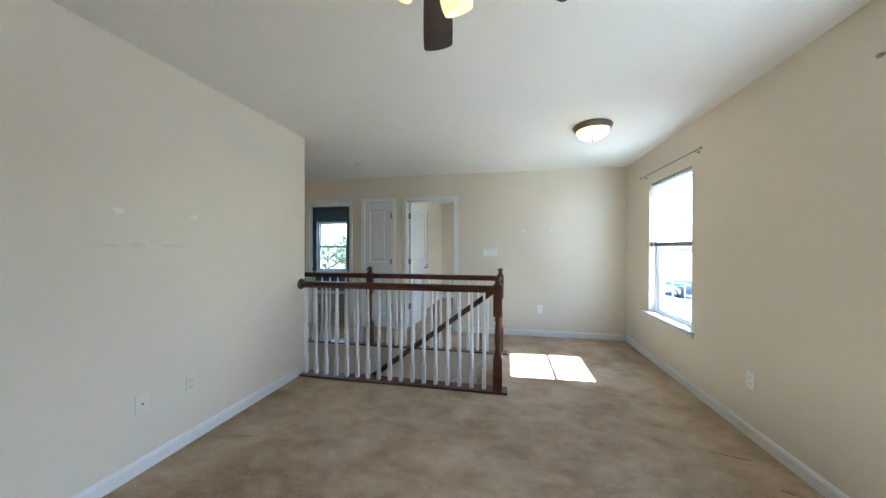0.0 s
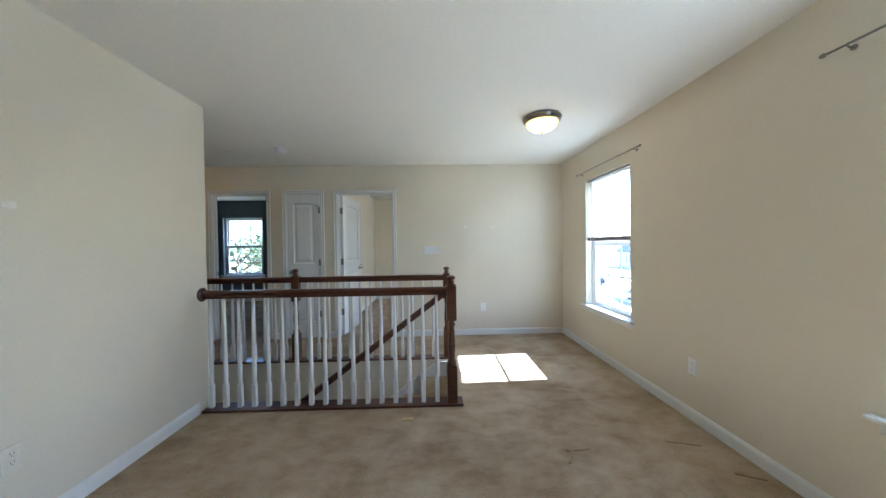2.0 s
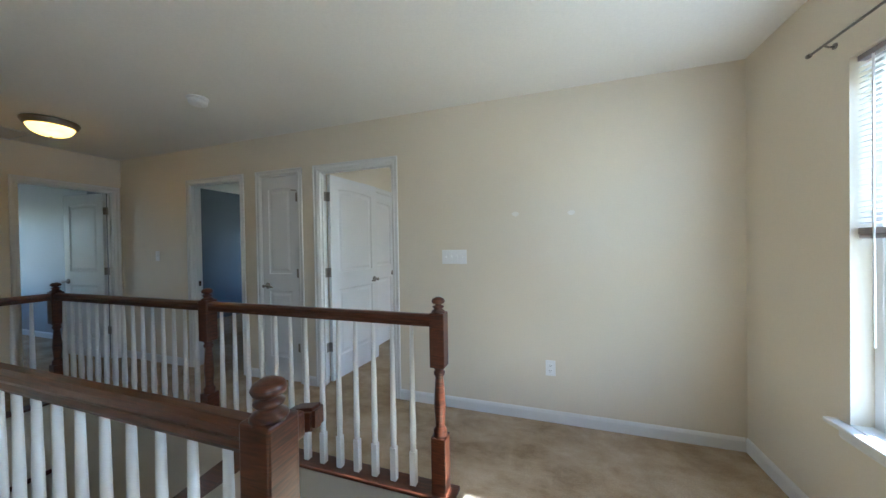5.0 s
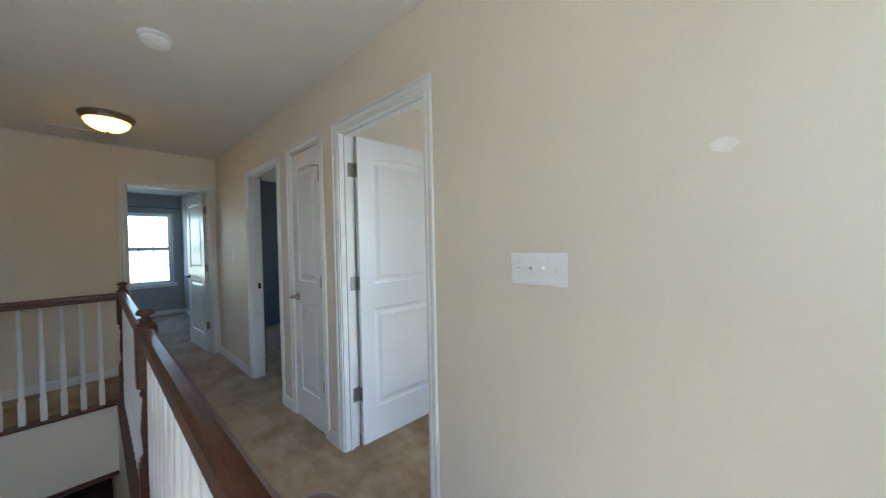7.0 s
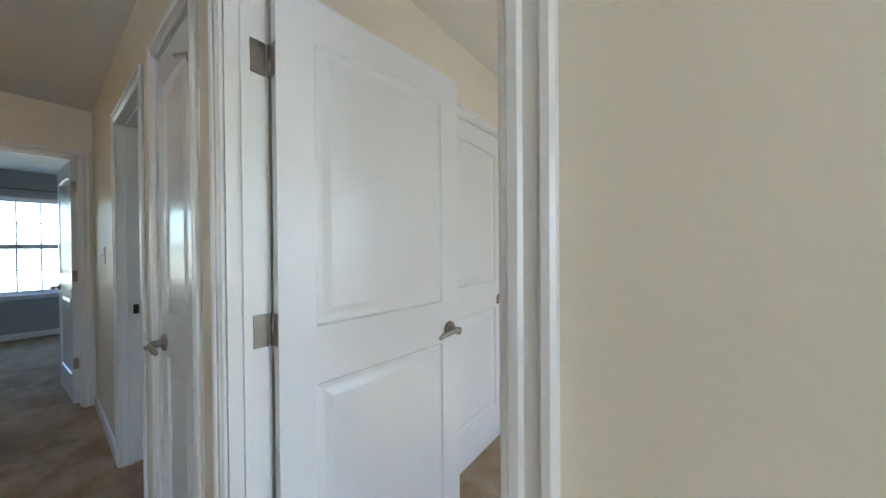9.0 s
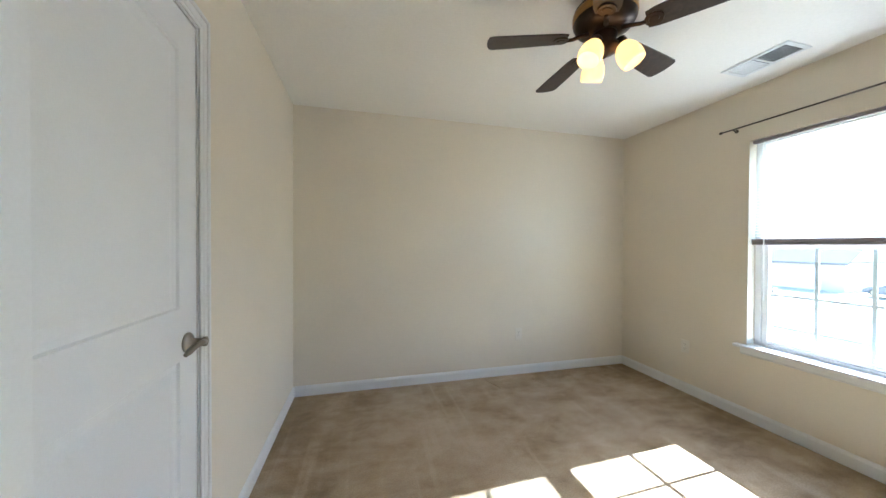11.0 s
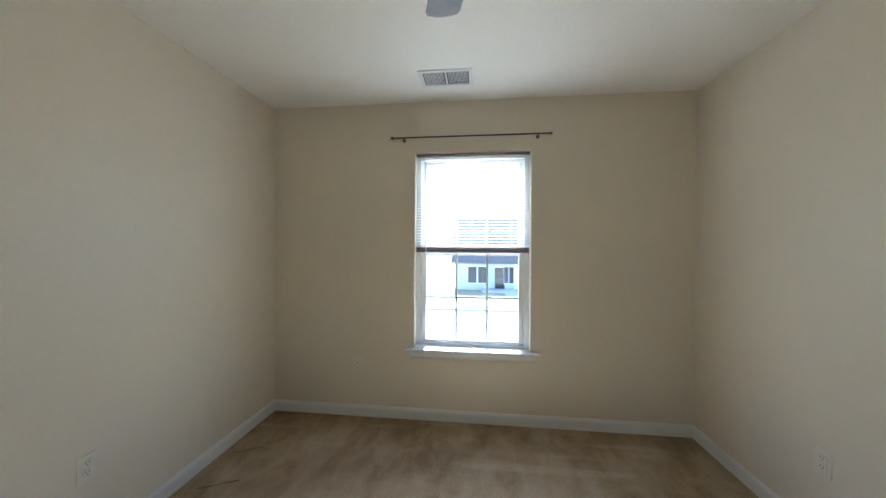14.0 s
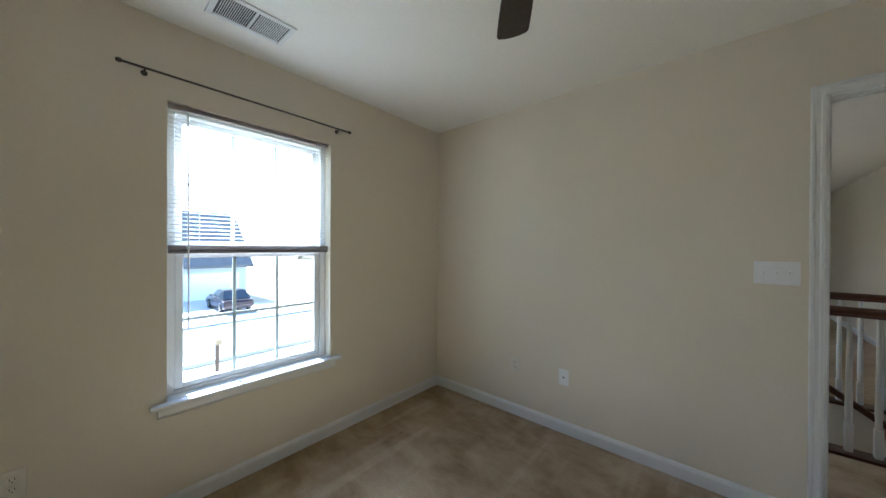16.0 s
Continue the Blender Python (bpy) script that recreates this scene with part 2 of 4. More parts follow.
def add_box(bm, x0, x1, y0, y1, z0, z1, bevel=0.0, seg=1):
    """A box, with its edges rounded by bevel metres."""
    r = bmesh.ops.create_cube(bm, size=1)
    vs = r["verts"]
    bmesh.ops.transform(bm, verts=vs, matrix=Matrix.LocRotScale(((x0 + x1) / 2, (y0 + y1) / 2, (z0 + z1) / 2), None, (abs(x1 - x0), abs(y1 - y0), abs(z1 - z0))))
    if bevel:
        es = list({e for v in vs for e in v.link_edges})
        bmesh.ops.bevel(bm, geom=es, offset=bevel, segments=seg, affect="EDGES", profile=0.5)
    return bm


def box(x0, x1, y0, y1, z0, z1, bevel=0.0, seg=1):
    return add_box(bmesh.new(), x0, x1, y0, y1, z0, z1, bevel, seg)


def lathe(bm, profile, n=20, at=(0, 0, 0), axis="z"):
    """A turned body: rows of (radius, height) about an axis."""
    rings = []
    for r, h in profile:
        ring = []
        for i in range(n):
            a = 2 * math.pi * i / n
            p = Vector((max(r, 1e-5) * math.cos(a), max(r, 1e-5) * math.sin(a), h))
            if axis == "x":
                p = Vector((p.z, p.x, p.y))
            elif axis == "y":
                p = Vector((p.y, p.z, p.x))
            ring.append(bm.verts.new(p + Vector(at)))
        rings.append(ring)
    for a, b in zip(rings, rings[1:]):
        for i in range(n):
            f = bm.faces.new((a[i], a[(i + 1) % n], b[(i + 1) % n], b[i]))
            f.smooth = True
    bm.faces.new(rings[0][::-1])
    bm.faces.new(rings[-1])
    return bm


def tube(bm, pts, r, n=10):
    """A round bar through points, r metres thick (one radius or one a point)."""
    pts = [Vector(p) for p in pts]
    rs = r if isinstance(r, (list, tuple)) else [r] * len(pts)
    rings = []
    for i, p in enumerate(pts):
        d = (pts[min(i + 1, len(pts) - 1)] - pts[max(i - 1, 0)]).normalized()
        u = d.orthogonal().normalized() if i == 0 else (u - d * u.dot(d)).normalized()
        w = d.cross(u)
        rings.append([bm.verts.new(p + rs[i] * (u * math.cos(2 * math.pi * k / n) + w * math.sin(2 * math.pi * k / n))) for k in range(n)])
    for a, b in zip(rings, rings[1:]):
        for k in range(n):
            f = bm.faces.new((a[k], a[(k + 1) % n], b[(k + 1) % n], b[k]))
            f.smooth = True
    bm.faces.new(rings[0][::-1])
    bm.faces.new(rings[-1])
    return bm


def prism(bm, poly, depth, axis="y", at=0.0):
    """A flat polygon (pairs) drawn out by depth along an axis."""
    def place(p, d):
        return {"y": (p[0], at + d, p[1]), "x": (at + d, p[0], p[1]), "z": (p[0], p[1], at + d)}[axis]
    a = [bm.verts.new(place(p, 0)) for p in poly]
    b = [bm.verts.new(place(p, depth)) for p in poly]
    bm.faces.new(a)
    bm.faces.new(b[::-1])
    n = len(poly)
    for i in range(n):
        bm.faces.new((a[i], b[i], b[(i + 1) % n], a[(i + 1) % n]))
    return bm


def mesh_of(name, bm, material):
    bmesh.ops.recalc_face_normals(bm, faces=bm.faces)
    me = bpy.data.meshes.new(name)
    bm.to_mesh(me)
    bm.free()
    me.materials.append(material)
    return me


def thing(name, bm, material, label="", category="", group="", kind=""):
    return tagged(new(name, mesh_of(name, bm, material)), label, category, group, kind)


def holder(name, label="", category="", group="", kind="", at=(0, 0, 0), rz=0.0):
    ob = tagged(new(name), label, category, group, kind)
    ob.empty_display_size = 0.1
    ob.matrix_basis = pose(*at, 0, 0, rz)
    return ob


def part(name, bm, material, parent, label="", at=None):
    ob = new(name, bm if isinstance(bm, bpy.types.Mesh) else mesh_of(name, bm, material))
    ob.parent = parent
    if at is not None:
        ob.matrix_basis = at
    if label:
        ob["label"] = label
    return ob


def wall_x(name, y0, y1, x0, x1, z0, z1, holes, material):
    """A wall in the plane of x, from x0 to x1 thick, with openings (ya, yb, za, zb) along y."""
    bm = bmesh.new()
    y = y0
    for ya, yb, za, zb in sorted(holes):
        if ya > y:
            add_box(bm, x0, x1, y, ya, z0, z1)
        if za > z0:
            add_box(bm, x0, x1, ya, yb, z0, za)
        if zb < z1:
            add_box(bm, x0, x1, ya, yb, zb, z1)
        y = yb
    if y < y1:
        add_box(bm, x0, x1, y, y1, z0, z1)
    return thing(name, bm, material, kind="structure")


def wall_y(name, x0, x1, y0, y1, z0, z1, holes, material):
    """A wall in the plane of y, from y0 to y1 thick, with openings (xa, xb, za, zb) along x."""
    bm = bmesh.new()
    x = x0
    for xa, xb, za, zb in sorted(holes):
        if xa > x:
            add_box(bm, x, xa, y0, y1, z0, z1)
        if za > z0:
            add_box(bm, xa, xb, y0, y1, z0, za)
        if zb < z1:
            add_box(bm, xa, xb, y0, y1, zb, z1)
        x = xb
    if x < x1:
        add_box(bm, x, x1, y0, y1, z0, z1)
    return thing(name, bm, material, kind="structure")


# ---- the plan ----
H = 2.44
EX, FY, FB, WX, NY, CX = 1.735, 5.10, 5.20, -1.98, 8.36, -1.58
HX, HS, SY = -4.47, 3.21, -2.60
Z0, Z1 = 0.555, 2.052
WIN_C, WIN_A, WIN_B = (0.925, 1.800), (3.515, 4.390), (6.330, 7.205)
HEAD = 2.035
RY1, RY2, RX3 = 3.148, 4.206, -3.605
WELL_S, WELL_N = 3.20, 4.15


def hole(c, clear):
    return (c - clear / 2 - 0.018, c + clear / 2 + 0.018, 0, HEAD + 0.018)


D1, D2, D3, D4, D5, DC = (-2.85, 0.737), (-1.964, 0.462), (-1.0975, 0.762), (4.658, 0.727), (-4.03, 0.68), (6.42, 0.762)

wall_x("wall_east", SY, NY + 0.12, EX, EX + 0.15, 0, H, [(*w, Z0, Z1) for w in (WIN_C, WIN_A, WIN_B)], WALL)
wall_y("wall_far", HX, EX, FY, FB, 0, H, [hole(*D1), hole(*D2), hole(*D3)], WALL)
wall_x("wall_west", SY, HS, WX - 0.12, WX, 0, H, [], WALL)
wall_y("wall_south", WX - 0.12, EX, SY - 0.12, SY, 0, H, [], WALL)
wall_y("wall_hall_south", HX, WX - 0.12, HS - 0.12, HS, 0, H, [hole(*D5)], WALL)
wall_x("wall_hall_west", HS - 0.12, FB, HX - 0.12, HX, 0, H, [hole(*D4)], WALL)
wall_y("wall_north", CX - 0.12, EX, NY, NY + 0.12, 0, H, [], WALL)
wall_x("wall_closet", FB, NY, CX - 0.12, CX, 0, H, [hole(*DC)], WALL)
# bedroom behind the first door, slate walls
wall_y("wall_slate_north", -5.55, CX - 0.12, NY, NY + 0.12, 0, H, [(-5.22, -4.28, 0.64, 2.03)], GREY_WALL)
wall_x("wall_slate_east", FB, NY, CX - 0.15, CX - 0.122, 0, H, [], GREY_WALL)
wall_x("wall_slate_west", 5.42, NY, -5.55, -5.43, 0, H, [], GREY_WALL)
wall_y("wall_slate_south", -5.43, -3.29, FB + 0.003, FB + 0.05, 0, H, [], GREY_WALL)
wall_y("wall_slate_south_east", -2.41, -1.73, FB + 0.003, FB + 0.05, 0, H, [], GREY_WALL)
# bedroom at the end of the hall, pale grey walls
W4 = ((3.36, 4.20), (4.32, 5.15))
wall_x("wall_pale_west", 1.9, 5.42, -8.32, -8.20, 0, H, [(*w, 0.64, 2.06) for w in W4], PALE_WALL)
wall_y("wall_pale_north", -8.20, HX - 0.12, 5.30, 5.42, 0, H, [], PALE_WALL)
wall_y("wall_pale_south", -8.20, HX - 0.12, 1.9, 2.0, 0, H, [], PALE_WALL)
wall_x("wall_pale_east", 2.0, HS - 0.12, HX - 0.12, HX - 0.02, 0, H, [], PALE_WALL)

# carpeted floors
bm = bmesh.new()
add_box(bm, WX, EX, SY, 3.14, -0.25, 0)
add_box(bm, 0.02, EX, 3.14, 4.20, -0.25, 0, 0.012, 2)
add_box(bm, HX - 0.06, EX, 4.20, FB - 0.06, -0.25, 0)
add_box(bm, HX - 0.06, -3.60, HS - 0.06, 4.20, -0.25, 0)
thing("floor", bm, CARPET, kind="structure")
thing("floor_bedroom", box(CX - 0.12, EX, FB - 0.06, NY, -0.25, 0), CARPET_B, kind="structure")
bm = bmesh.new()
add_box(bm, -5.55, CX - 0.12, FB - 0.06, NY, -0.25, -0.002)
add_box(bm, -8.3, HX - 0.06, 1.9, 5.42, -0.25, -0.004)
thing("floor_bedrooms", bm, CARPET, kind="structure")
thing("ceiling", box(-8.4, EX + 0.15, SY - 0.12, NY + 0.12, H, H + 0.12), CEIL, kind="structure")

# stairwell sides, and unseen lower hall lengthened so its light falls off
for side, y0, y1 in (("south", 3.14, WELL_S), ("north", WELL_N, 4.20)):
    thing(f"wall_well_{side}", box(-3.60, 0.02, y0, y1, -2.8, -0.003), WALL, kind="structure")
    thing(f"wall_lower_{side}", box(-8.2, -3.602, y0, y1, -2.8, -0.254), WALL, kind="structure")
thing("wall_lower_west", box(-8.3, -8.2, WELL_S - 0.1, WELL_N + 0.1, -2.8, -0.25), WALL, kind="structure")
thing("floor_lower", box(-8.2, 0.4, WELL_S, WELL_N, -2.9, -2.8), GREY_CARPET, kind="structure")
thing("wall_well_header", box(-3.70, -3.596, WELL_S + 0.002, WELL_N - 0.002, -0.58, -0.004), WALL, kind="structure")
thing("trim_header", box(-3.71, -3.585, WELL_S + 0.003, WELL_N - 0.003, -0.62, -0.58, 0.006), CHERRY_Y, kind="structure")

stairs = holder("staircase", "straight carpeted staircase descending between cream walls", "staircase", kind="structure")
RISE, RUN = 0.187, 0.252
tread = mesh_of("tread", box(0, RUN + 0.03, WELL_S + 0.001, WELL_N - 0.001, -RISE - 0.02, 0, 0.014, 2), CARPET)
for i in range(13):
    part("tread", tread, None, stairs, at=pose(0.02 - RUN * (i + 1), 0, -RISE * (i + 1)))
for y in (WELL_S + 0.002, WELL_N - 0.016):
    part("skirt_board", prism(bmesh.new(), [(0.0, -0.02), (0.0, -0.30), (-3.3, -0.30 - 3.3 * RISE / RUN), (-3.3, 0.06 - 3.3 * RISE / RUN), (-0.12, -0.03)], 0.014, "y", y), TRIM, stairs, "white painted sloping skirt board")

# baseboards


def baseboard(x0, y0, x1, y1, nx, ny, material=TRIM):
    """A run of baseboard from one point to another, standing off the wall towards (nx, ny)."""
    run = Vector((x1 - x0, y1 - y0, 0))
    L = run.length
    bm = bmesh.new()
    prism(bm, [(0, 0), (0.013, 0), (0.013, 0.065), (0.009, 0.076), (0.004, 0.084), (0, 0.086)], L, "x")
    ob = thing("baseboard", bm, material, kind="structure")
    u = run.normalized()
    ob.matrix_basis = Matrix(((u.x, nx, 0, x0), (u.y, ny, 0, y0), (0, 0, 1, 0), (0, 0, 0, 1)))
    return ob


def cas(c, clear):
    """The outer edges of a door's casing along its wall."""
    return c - clear / 2 - 0.0625, c + clear / 2 + 0.0625


c1, c2, c3, c4, c5, cc = (cas(*d) for d in (D1, D2, D3, D4, D5, DC))
baseboard(WX, SY, WX, RY1 - 0.06, 1, 0)
baseboard(EX, SY, EX, FY, -1, 0)
baseboard(c3[1], FY, EX - 0.013, FY, 0, -1)
baseboard(c2[1], FY, c3[0], FY, 0, -1)
baseboard(c1[1], FY, c2[0], FY, 0, -1)
baseboard(HX, FY, c1[0], FY, 0, -1)
baseboard(HX, HS + 0.013, HX, c4[0], 1, 0)
baseboard(c5[1], HS, -3.66, HS, 0, 1)
baseboard(CX, cc[1], CX, NY, 1, 0)
baseboard(CX + 0.013, NY, EX - 0.013, NY, 0, -1)
baseboard(EX, FB + 0.013, EX, NY, -1, 0)
baseboard(c3[1], FB, EX, FB, 0, 1)
baseboard(-8.2, 2.0, -8.2, 5.3, 1, 0)
baseboard(-5.43, NY, CX - 0.15, NY, 0, -1)
baseboard(-8.2, 5.30, HX - 0.12, 5.30, 0, -1)
baseboard(WX, SY, EX, SY, 0, 1)

# ---- doors ----
LT = 0.035


def panel_outline(x0, x1, z0, z1, arch, i):
    """A panel's outline, set in by i, with an arched head of that rise."""
    pts = [(x0 + i, z0 + i), (x1 - i, z0 + i)]
    n = 10 if arch else 1
    for k in range(n + 1):
        u = k / n
        pts.append((x1 - i - (x1 - x0 - 2 * i) * u, z1 - i - arch + arch * math.sin(math.pi * u)))
    return pts


def leaf_mesh(w, h=2.02):
    """A moulded two-panel door leaf with an arched upper panel, from x = 0 at its hinge edge, its thickness centred on y = 0."""
    bm = bmesh.new()
    st = 0.105 if w > 0.55 else 0.085
    zb, za, zl, zt = 0.22, 0.885, 1.055, h - 0.115
    panels = [(st, w - st, zb, za, 0.0), (st, w - st, zl, zt, 0.016 if w > 0.55 else 0.006)]
    t = LT / 2
    for s in (-1, 1):
        def quad(*ps):
            vs = [bm.verts.new((x, s * y, z)) for x, y, z in ps]
            bm.faces.new(vs)
        for xa, xb, z0, z1 in ((0, st, 0, h), (w - st, w, 0, h), (st, w - st, 0, zb), (st, w - st, za, zl)):
            quad((xa, t, z0), (xb, t, z0), (xb, t, z1), (xa, t, z1))
        o = panel_outline(*panels[1], 0)[2:]
        for p, q in zip(o, o[1:]):
            quad((p[0], t, p[1]), (p[0], t, h), (q[0], t, h), (q[0], t, q[1]))
        for pn in panels:
            rings = [(panel_outline(*pn, i), y) for i, y in ((0, t), (0.006, t - 0.007), (0.022, t - 0.009), (0.030, t - 0.008), (0.052, t - 0.002))]
            for (a, ya), (b, yb) in zip(rings, rings[1:]):
                for k in range(len(a)):
                    j = (k + 1) % len(a)
                    quad((a[k][0], ya, a[k][1]), (a[j][0], ya, a[j][1]), (b[j][0], yb, b[j][1]), (b[k][0], yb, b[k][1]))
            last, y = rings[-1]
            bm.faces.new([bm.verts.new((p[0], s * y, p[1])) for p in last])
    for p in (((0, -t, 0), (0, t, 0), (0, t, h), (0, -t, h)), ((w, -t, 0), (w, t, 0), (w, t, h), (w, -t, h)),
              ((0, -t, 0), (w, -t, 0), (w, t, 0), (0, t, 0)), ((0, -t, h), (w, -t, h), (w, t, h), (0, t, h))):
        bm.faces.new([bm.verts.new(v) for v in p])
    bmesh.ops.remove_doubles(bm, verts=bm.verts, dist=1e-5)
    return bm


def lever(bm, x, z, side, toward):
    """A lever handle on one face of a leaf: rose, neck and a curved grip that points along toward."""
    y = side * LT / 2
    prof = [(0.033, 0), (0.033, 0.004), (0.028, 0.010), (0.013, 0.013), (0.012, 0.045), (0.016, 0.048), (0.016, 0.058), (0.006, 0.062)]
    lathe(bm, [(r, y + side * h) for r, h in prof], 18, (x, 0, z), "y")
    yy = y + side * 0.052
    pts = [(x, yy, z), (x + toward * 0.03, yy + side * 0.003, z + 0.004), (x + toward * 0.06, yy, z + 0.002), (x + toward * 0.09, yy - side * 0.004, z - 0.006), (x + toward * 0.108, yy - side * 0.006, z - 0.012)]
    tube(bm, pts, [0.011, 0.010, 0.009, 0.010, 0.006], 10)


def door(name, label, c, axis, front, clear, back_case=True, leaf=None, hinge=1, side=1, angle=0.0, pins=False, thick=0.10, mat_leaf=None):
    """A cased opening. axis 'x': it runs along x in a wall whose front face is y = front; 'y': along y, front face x = front.
    side: the way from the front face into the wall. leaf: None, or True; hinge: the end (-1 or 1) that hangs; angle: how far it is swung to the back."""
    d = holder(name, label, "door", kind="structure")
    m = pose(c, front, 0) if axis == "x" else Matrix(((0, 1, 0, front), (1, 0, 0, c), (0, 0, 1, 0), (0, 0, 0, 1)))
    if side < 0:
        m = m @ Matrix.Diagonal((1, -1, 1, 1))
    h = clear / 2

    def put(n, bm, material, parent, lab=""):
        if parent is d:
            bmesh.ops.transform(bm, verts=bm.verts, matrix=m)
        return part(n, bm, material, parent, lab)
    ST = thick - 0.065 if angle > 20 or not leaf else 0.042
    # local: x along the wall, y from the front face into the wall, z up
    for s in (-1, 1):
        put("jamb", box(s * h, s * (h + 0.018), 0.001, thick - 0.001, 0, HEAD + 0.018), TRIM, d)
        put("door_stop", box(s * (h - 0.010), s * h, ST, ST + 0.02, 0, HEAD), TRIM, d)
    put("jamb", box(-h, h, 0.001, thick - 0.001, HEAD, HEAD + 0.018), TRIM, d)
    put("door_stop", box(-h + 0.010, h - 0.010, ST, ST + 0.02, HEAD - 0.010, HEAD), TRIM, d)
    for y, o in ((0, -1), (thick, 1)) if back_case else ((0, -1),):
        a, b, e = h + 0.005, h + 0.0625, HEAD + 0.005
        for s in (-1, 1):
            bm = bmesh.new()
            add_box(bm, s * a, s * b, y, y + o * 0.010, 0, e + 0.0575, 0.003)
            add_box(bm, s * (b - 0.016), s * b, y, y + o * 0.017, 0, e + 0.0575, 0.004)
            add_box(bm, s * (a + 0.008), s * (a + 0.026), y, y + o * 0.014, 0, e + 0.018, 0.004)
            put("casing", bm, TRIM, d)
        bm = bmesh.new()
        add_box(bm, -a, a, y, y + o * 0.0098, e, e + 0.0575, 0.003)
        add_box(bm, -b + 0.016, b - 0.016, y, y + o * 0.0168, e + 0.0415, e + 0.0575, 0.004)
        add_box(bm, -a - 0.008, a + 0.008, y, y + o * 0.0138, e + 0.008, e + 0.026, 0.004)
        put("casing", bm, TRIM, d)
    if leaf:
        w = clear - 0.006
        lf = part("leaf", leaf_mesh(w), mat_leaf or DOOR, d, "white moulded two-panel leaf")
        flip = Matrix.Diagonal((1, 1, 1, 1)) if hinge < 0 else Matrix.Rotation(math.pi, 4, "Z")
        turn = Matrix.Rotation(radians(angle) * (1 if hinge < 0 else -1), 4, "Z")
        ys0 = 1 if hinge < 0 else -1
        hx, hy = hinge * (h - 0.003), thick if angle > 20 else 0.0215
        off = pose(0.012, -ys0 * LT / 2, 0) if angle > 20 else pose(0, 0, 0)
        lm = m @ pose(hx, hy, 0.010) @ turn @ flip @ off
        lf.matrix_basis = lm
        bm = bmesh.new()
        lever(bm, w - 0.062, 0.935, 1, -1)
        lever(bm, w - 0.062, 0.935, -1, -1)
        part("door_handle", bm, NICKEL, lf, "satin nickel lever handle")
        part("latch_plate", box(w - 0.002, w + 0.0015, -0.012, 0.012, 0.90, 0.96), NICKEL, lf)
        ys = 1 if hinge > 0 else -1
        for z in (0.29, 1.02, 1.76):
            bm = bmesh.new()
            add_box(bm, -0.002, -0.0005, -0.016, 0.016, z, z + 0.09)
            yk = ys * (LT / 2 + 0.004) if angle < 20 else ys * (-LT / 2 - 0.002)
            tube(bm, [(-0.003, yk, z), (-0.003, yk, z + 0.09)], 0.006, 8)
            add_box(bm, -0.003, 0.022, yk - 0.0015, yk + 0.0015, z + 0.003, z + 0.087)
            part("hinge", bm, NICKEL, lf, "satin nickel hinge")
        if angle > 20:
            for z in (0.30, 1.03, 1.77):
                put("hinge_leaf", box(hinge * h, hinge * (h - 0.0025), thick - 0.040, thick - 0.001, z, z + 0.09, 0.0006), NICKEL, d, "satin nickel hinge leaf on jamb")
        if pins:
            bm = bmesh.new()
            tube(bm, [(0.0, ys * (LT / 2 + 0.012), 1.85), (-0.0, ys * (LT / 2 + 0.012), 1.87), (0.05, ys * (LT / 2 + 0.035), 1.872)], 0.005, 8)
            part("hinge_pin_stop", bm, NICKEL, lf)
    return d


door("door_1", "white cased doorway into a slate-walled bedroom", D1[0], "x", FY, D1[1])
door("door_2", "closed narrow white two-panel closet door with nickel lever", D2[0], "x", FY, D2[1], back_case=False, leaf=True, hinge=1, angle=0, thick=0.075, pins=True)
door("door_3", "open white two-panel bedroom door with nickel hinges", D3[0], "x", FY, D3[1], leaf=True, hinge=-1, angle=85)
door("door_4", "open white two-panel door at the end of the hall", D4[0], "y", HX, D4[1], side=-1, leaf=True, hinge=1, angle=86, thick=0.12)
door("door_5", "closed white two-panel door beside the stair railing", D5[0], "x", HS, D5[1], side=-1, back_case=False, leaf=True, hinge=1, angle=0, thick=0.075)
door("door_6", "closed white two-panel closet door in cream wall", DC[0], "y", CX, DC[1], side=-1, back_case=False, leaf=True, hinge=-1, angle=0, thick=0.065)
part("strike_plate", box(D1[0] - D1[1] / 2, D1[0] - D1[1] / 2 + 0.002, FY + 0.062, FY + 0.088, 0.905, 0.962), BRONZE, bpy.data.objects["door_1"], "dark bronze strike plate")
thing("backing_closet", box(D2[0] - 0.4, D2[0] + 0.38, FY + 0.079, FY + 0.10, 0, 2.1), WALL, kind="structure")
thing("backing_closet_bedroom", box(CX - 0.11, CX - 0.069, DC[0] - 0.42, DC[0] + 0.42, 0, 2.1), WALL, kind="structure")
thing("backing_hall_door", box(D5[0] - 0.4, D5[0] + 0.4, HS - 0.11, HS - 0.079, 0, 2.1), WALL, kind="structure")

# ---- windows and blinds ----


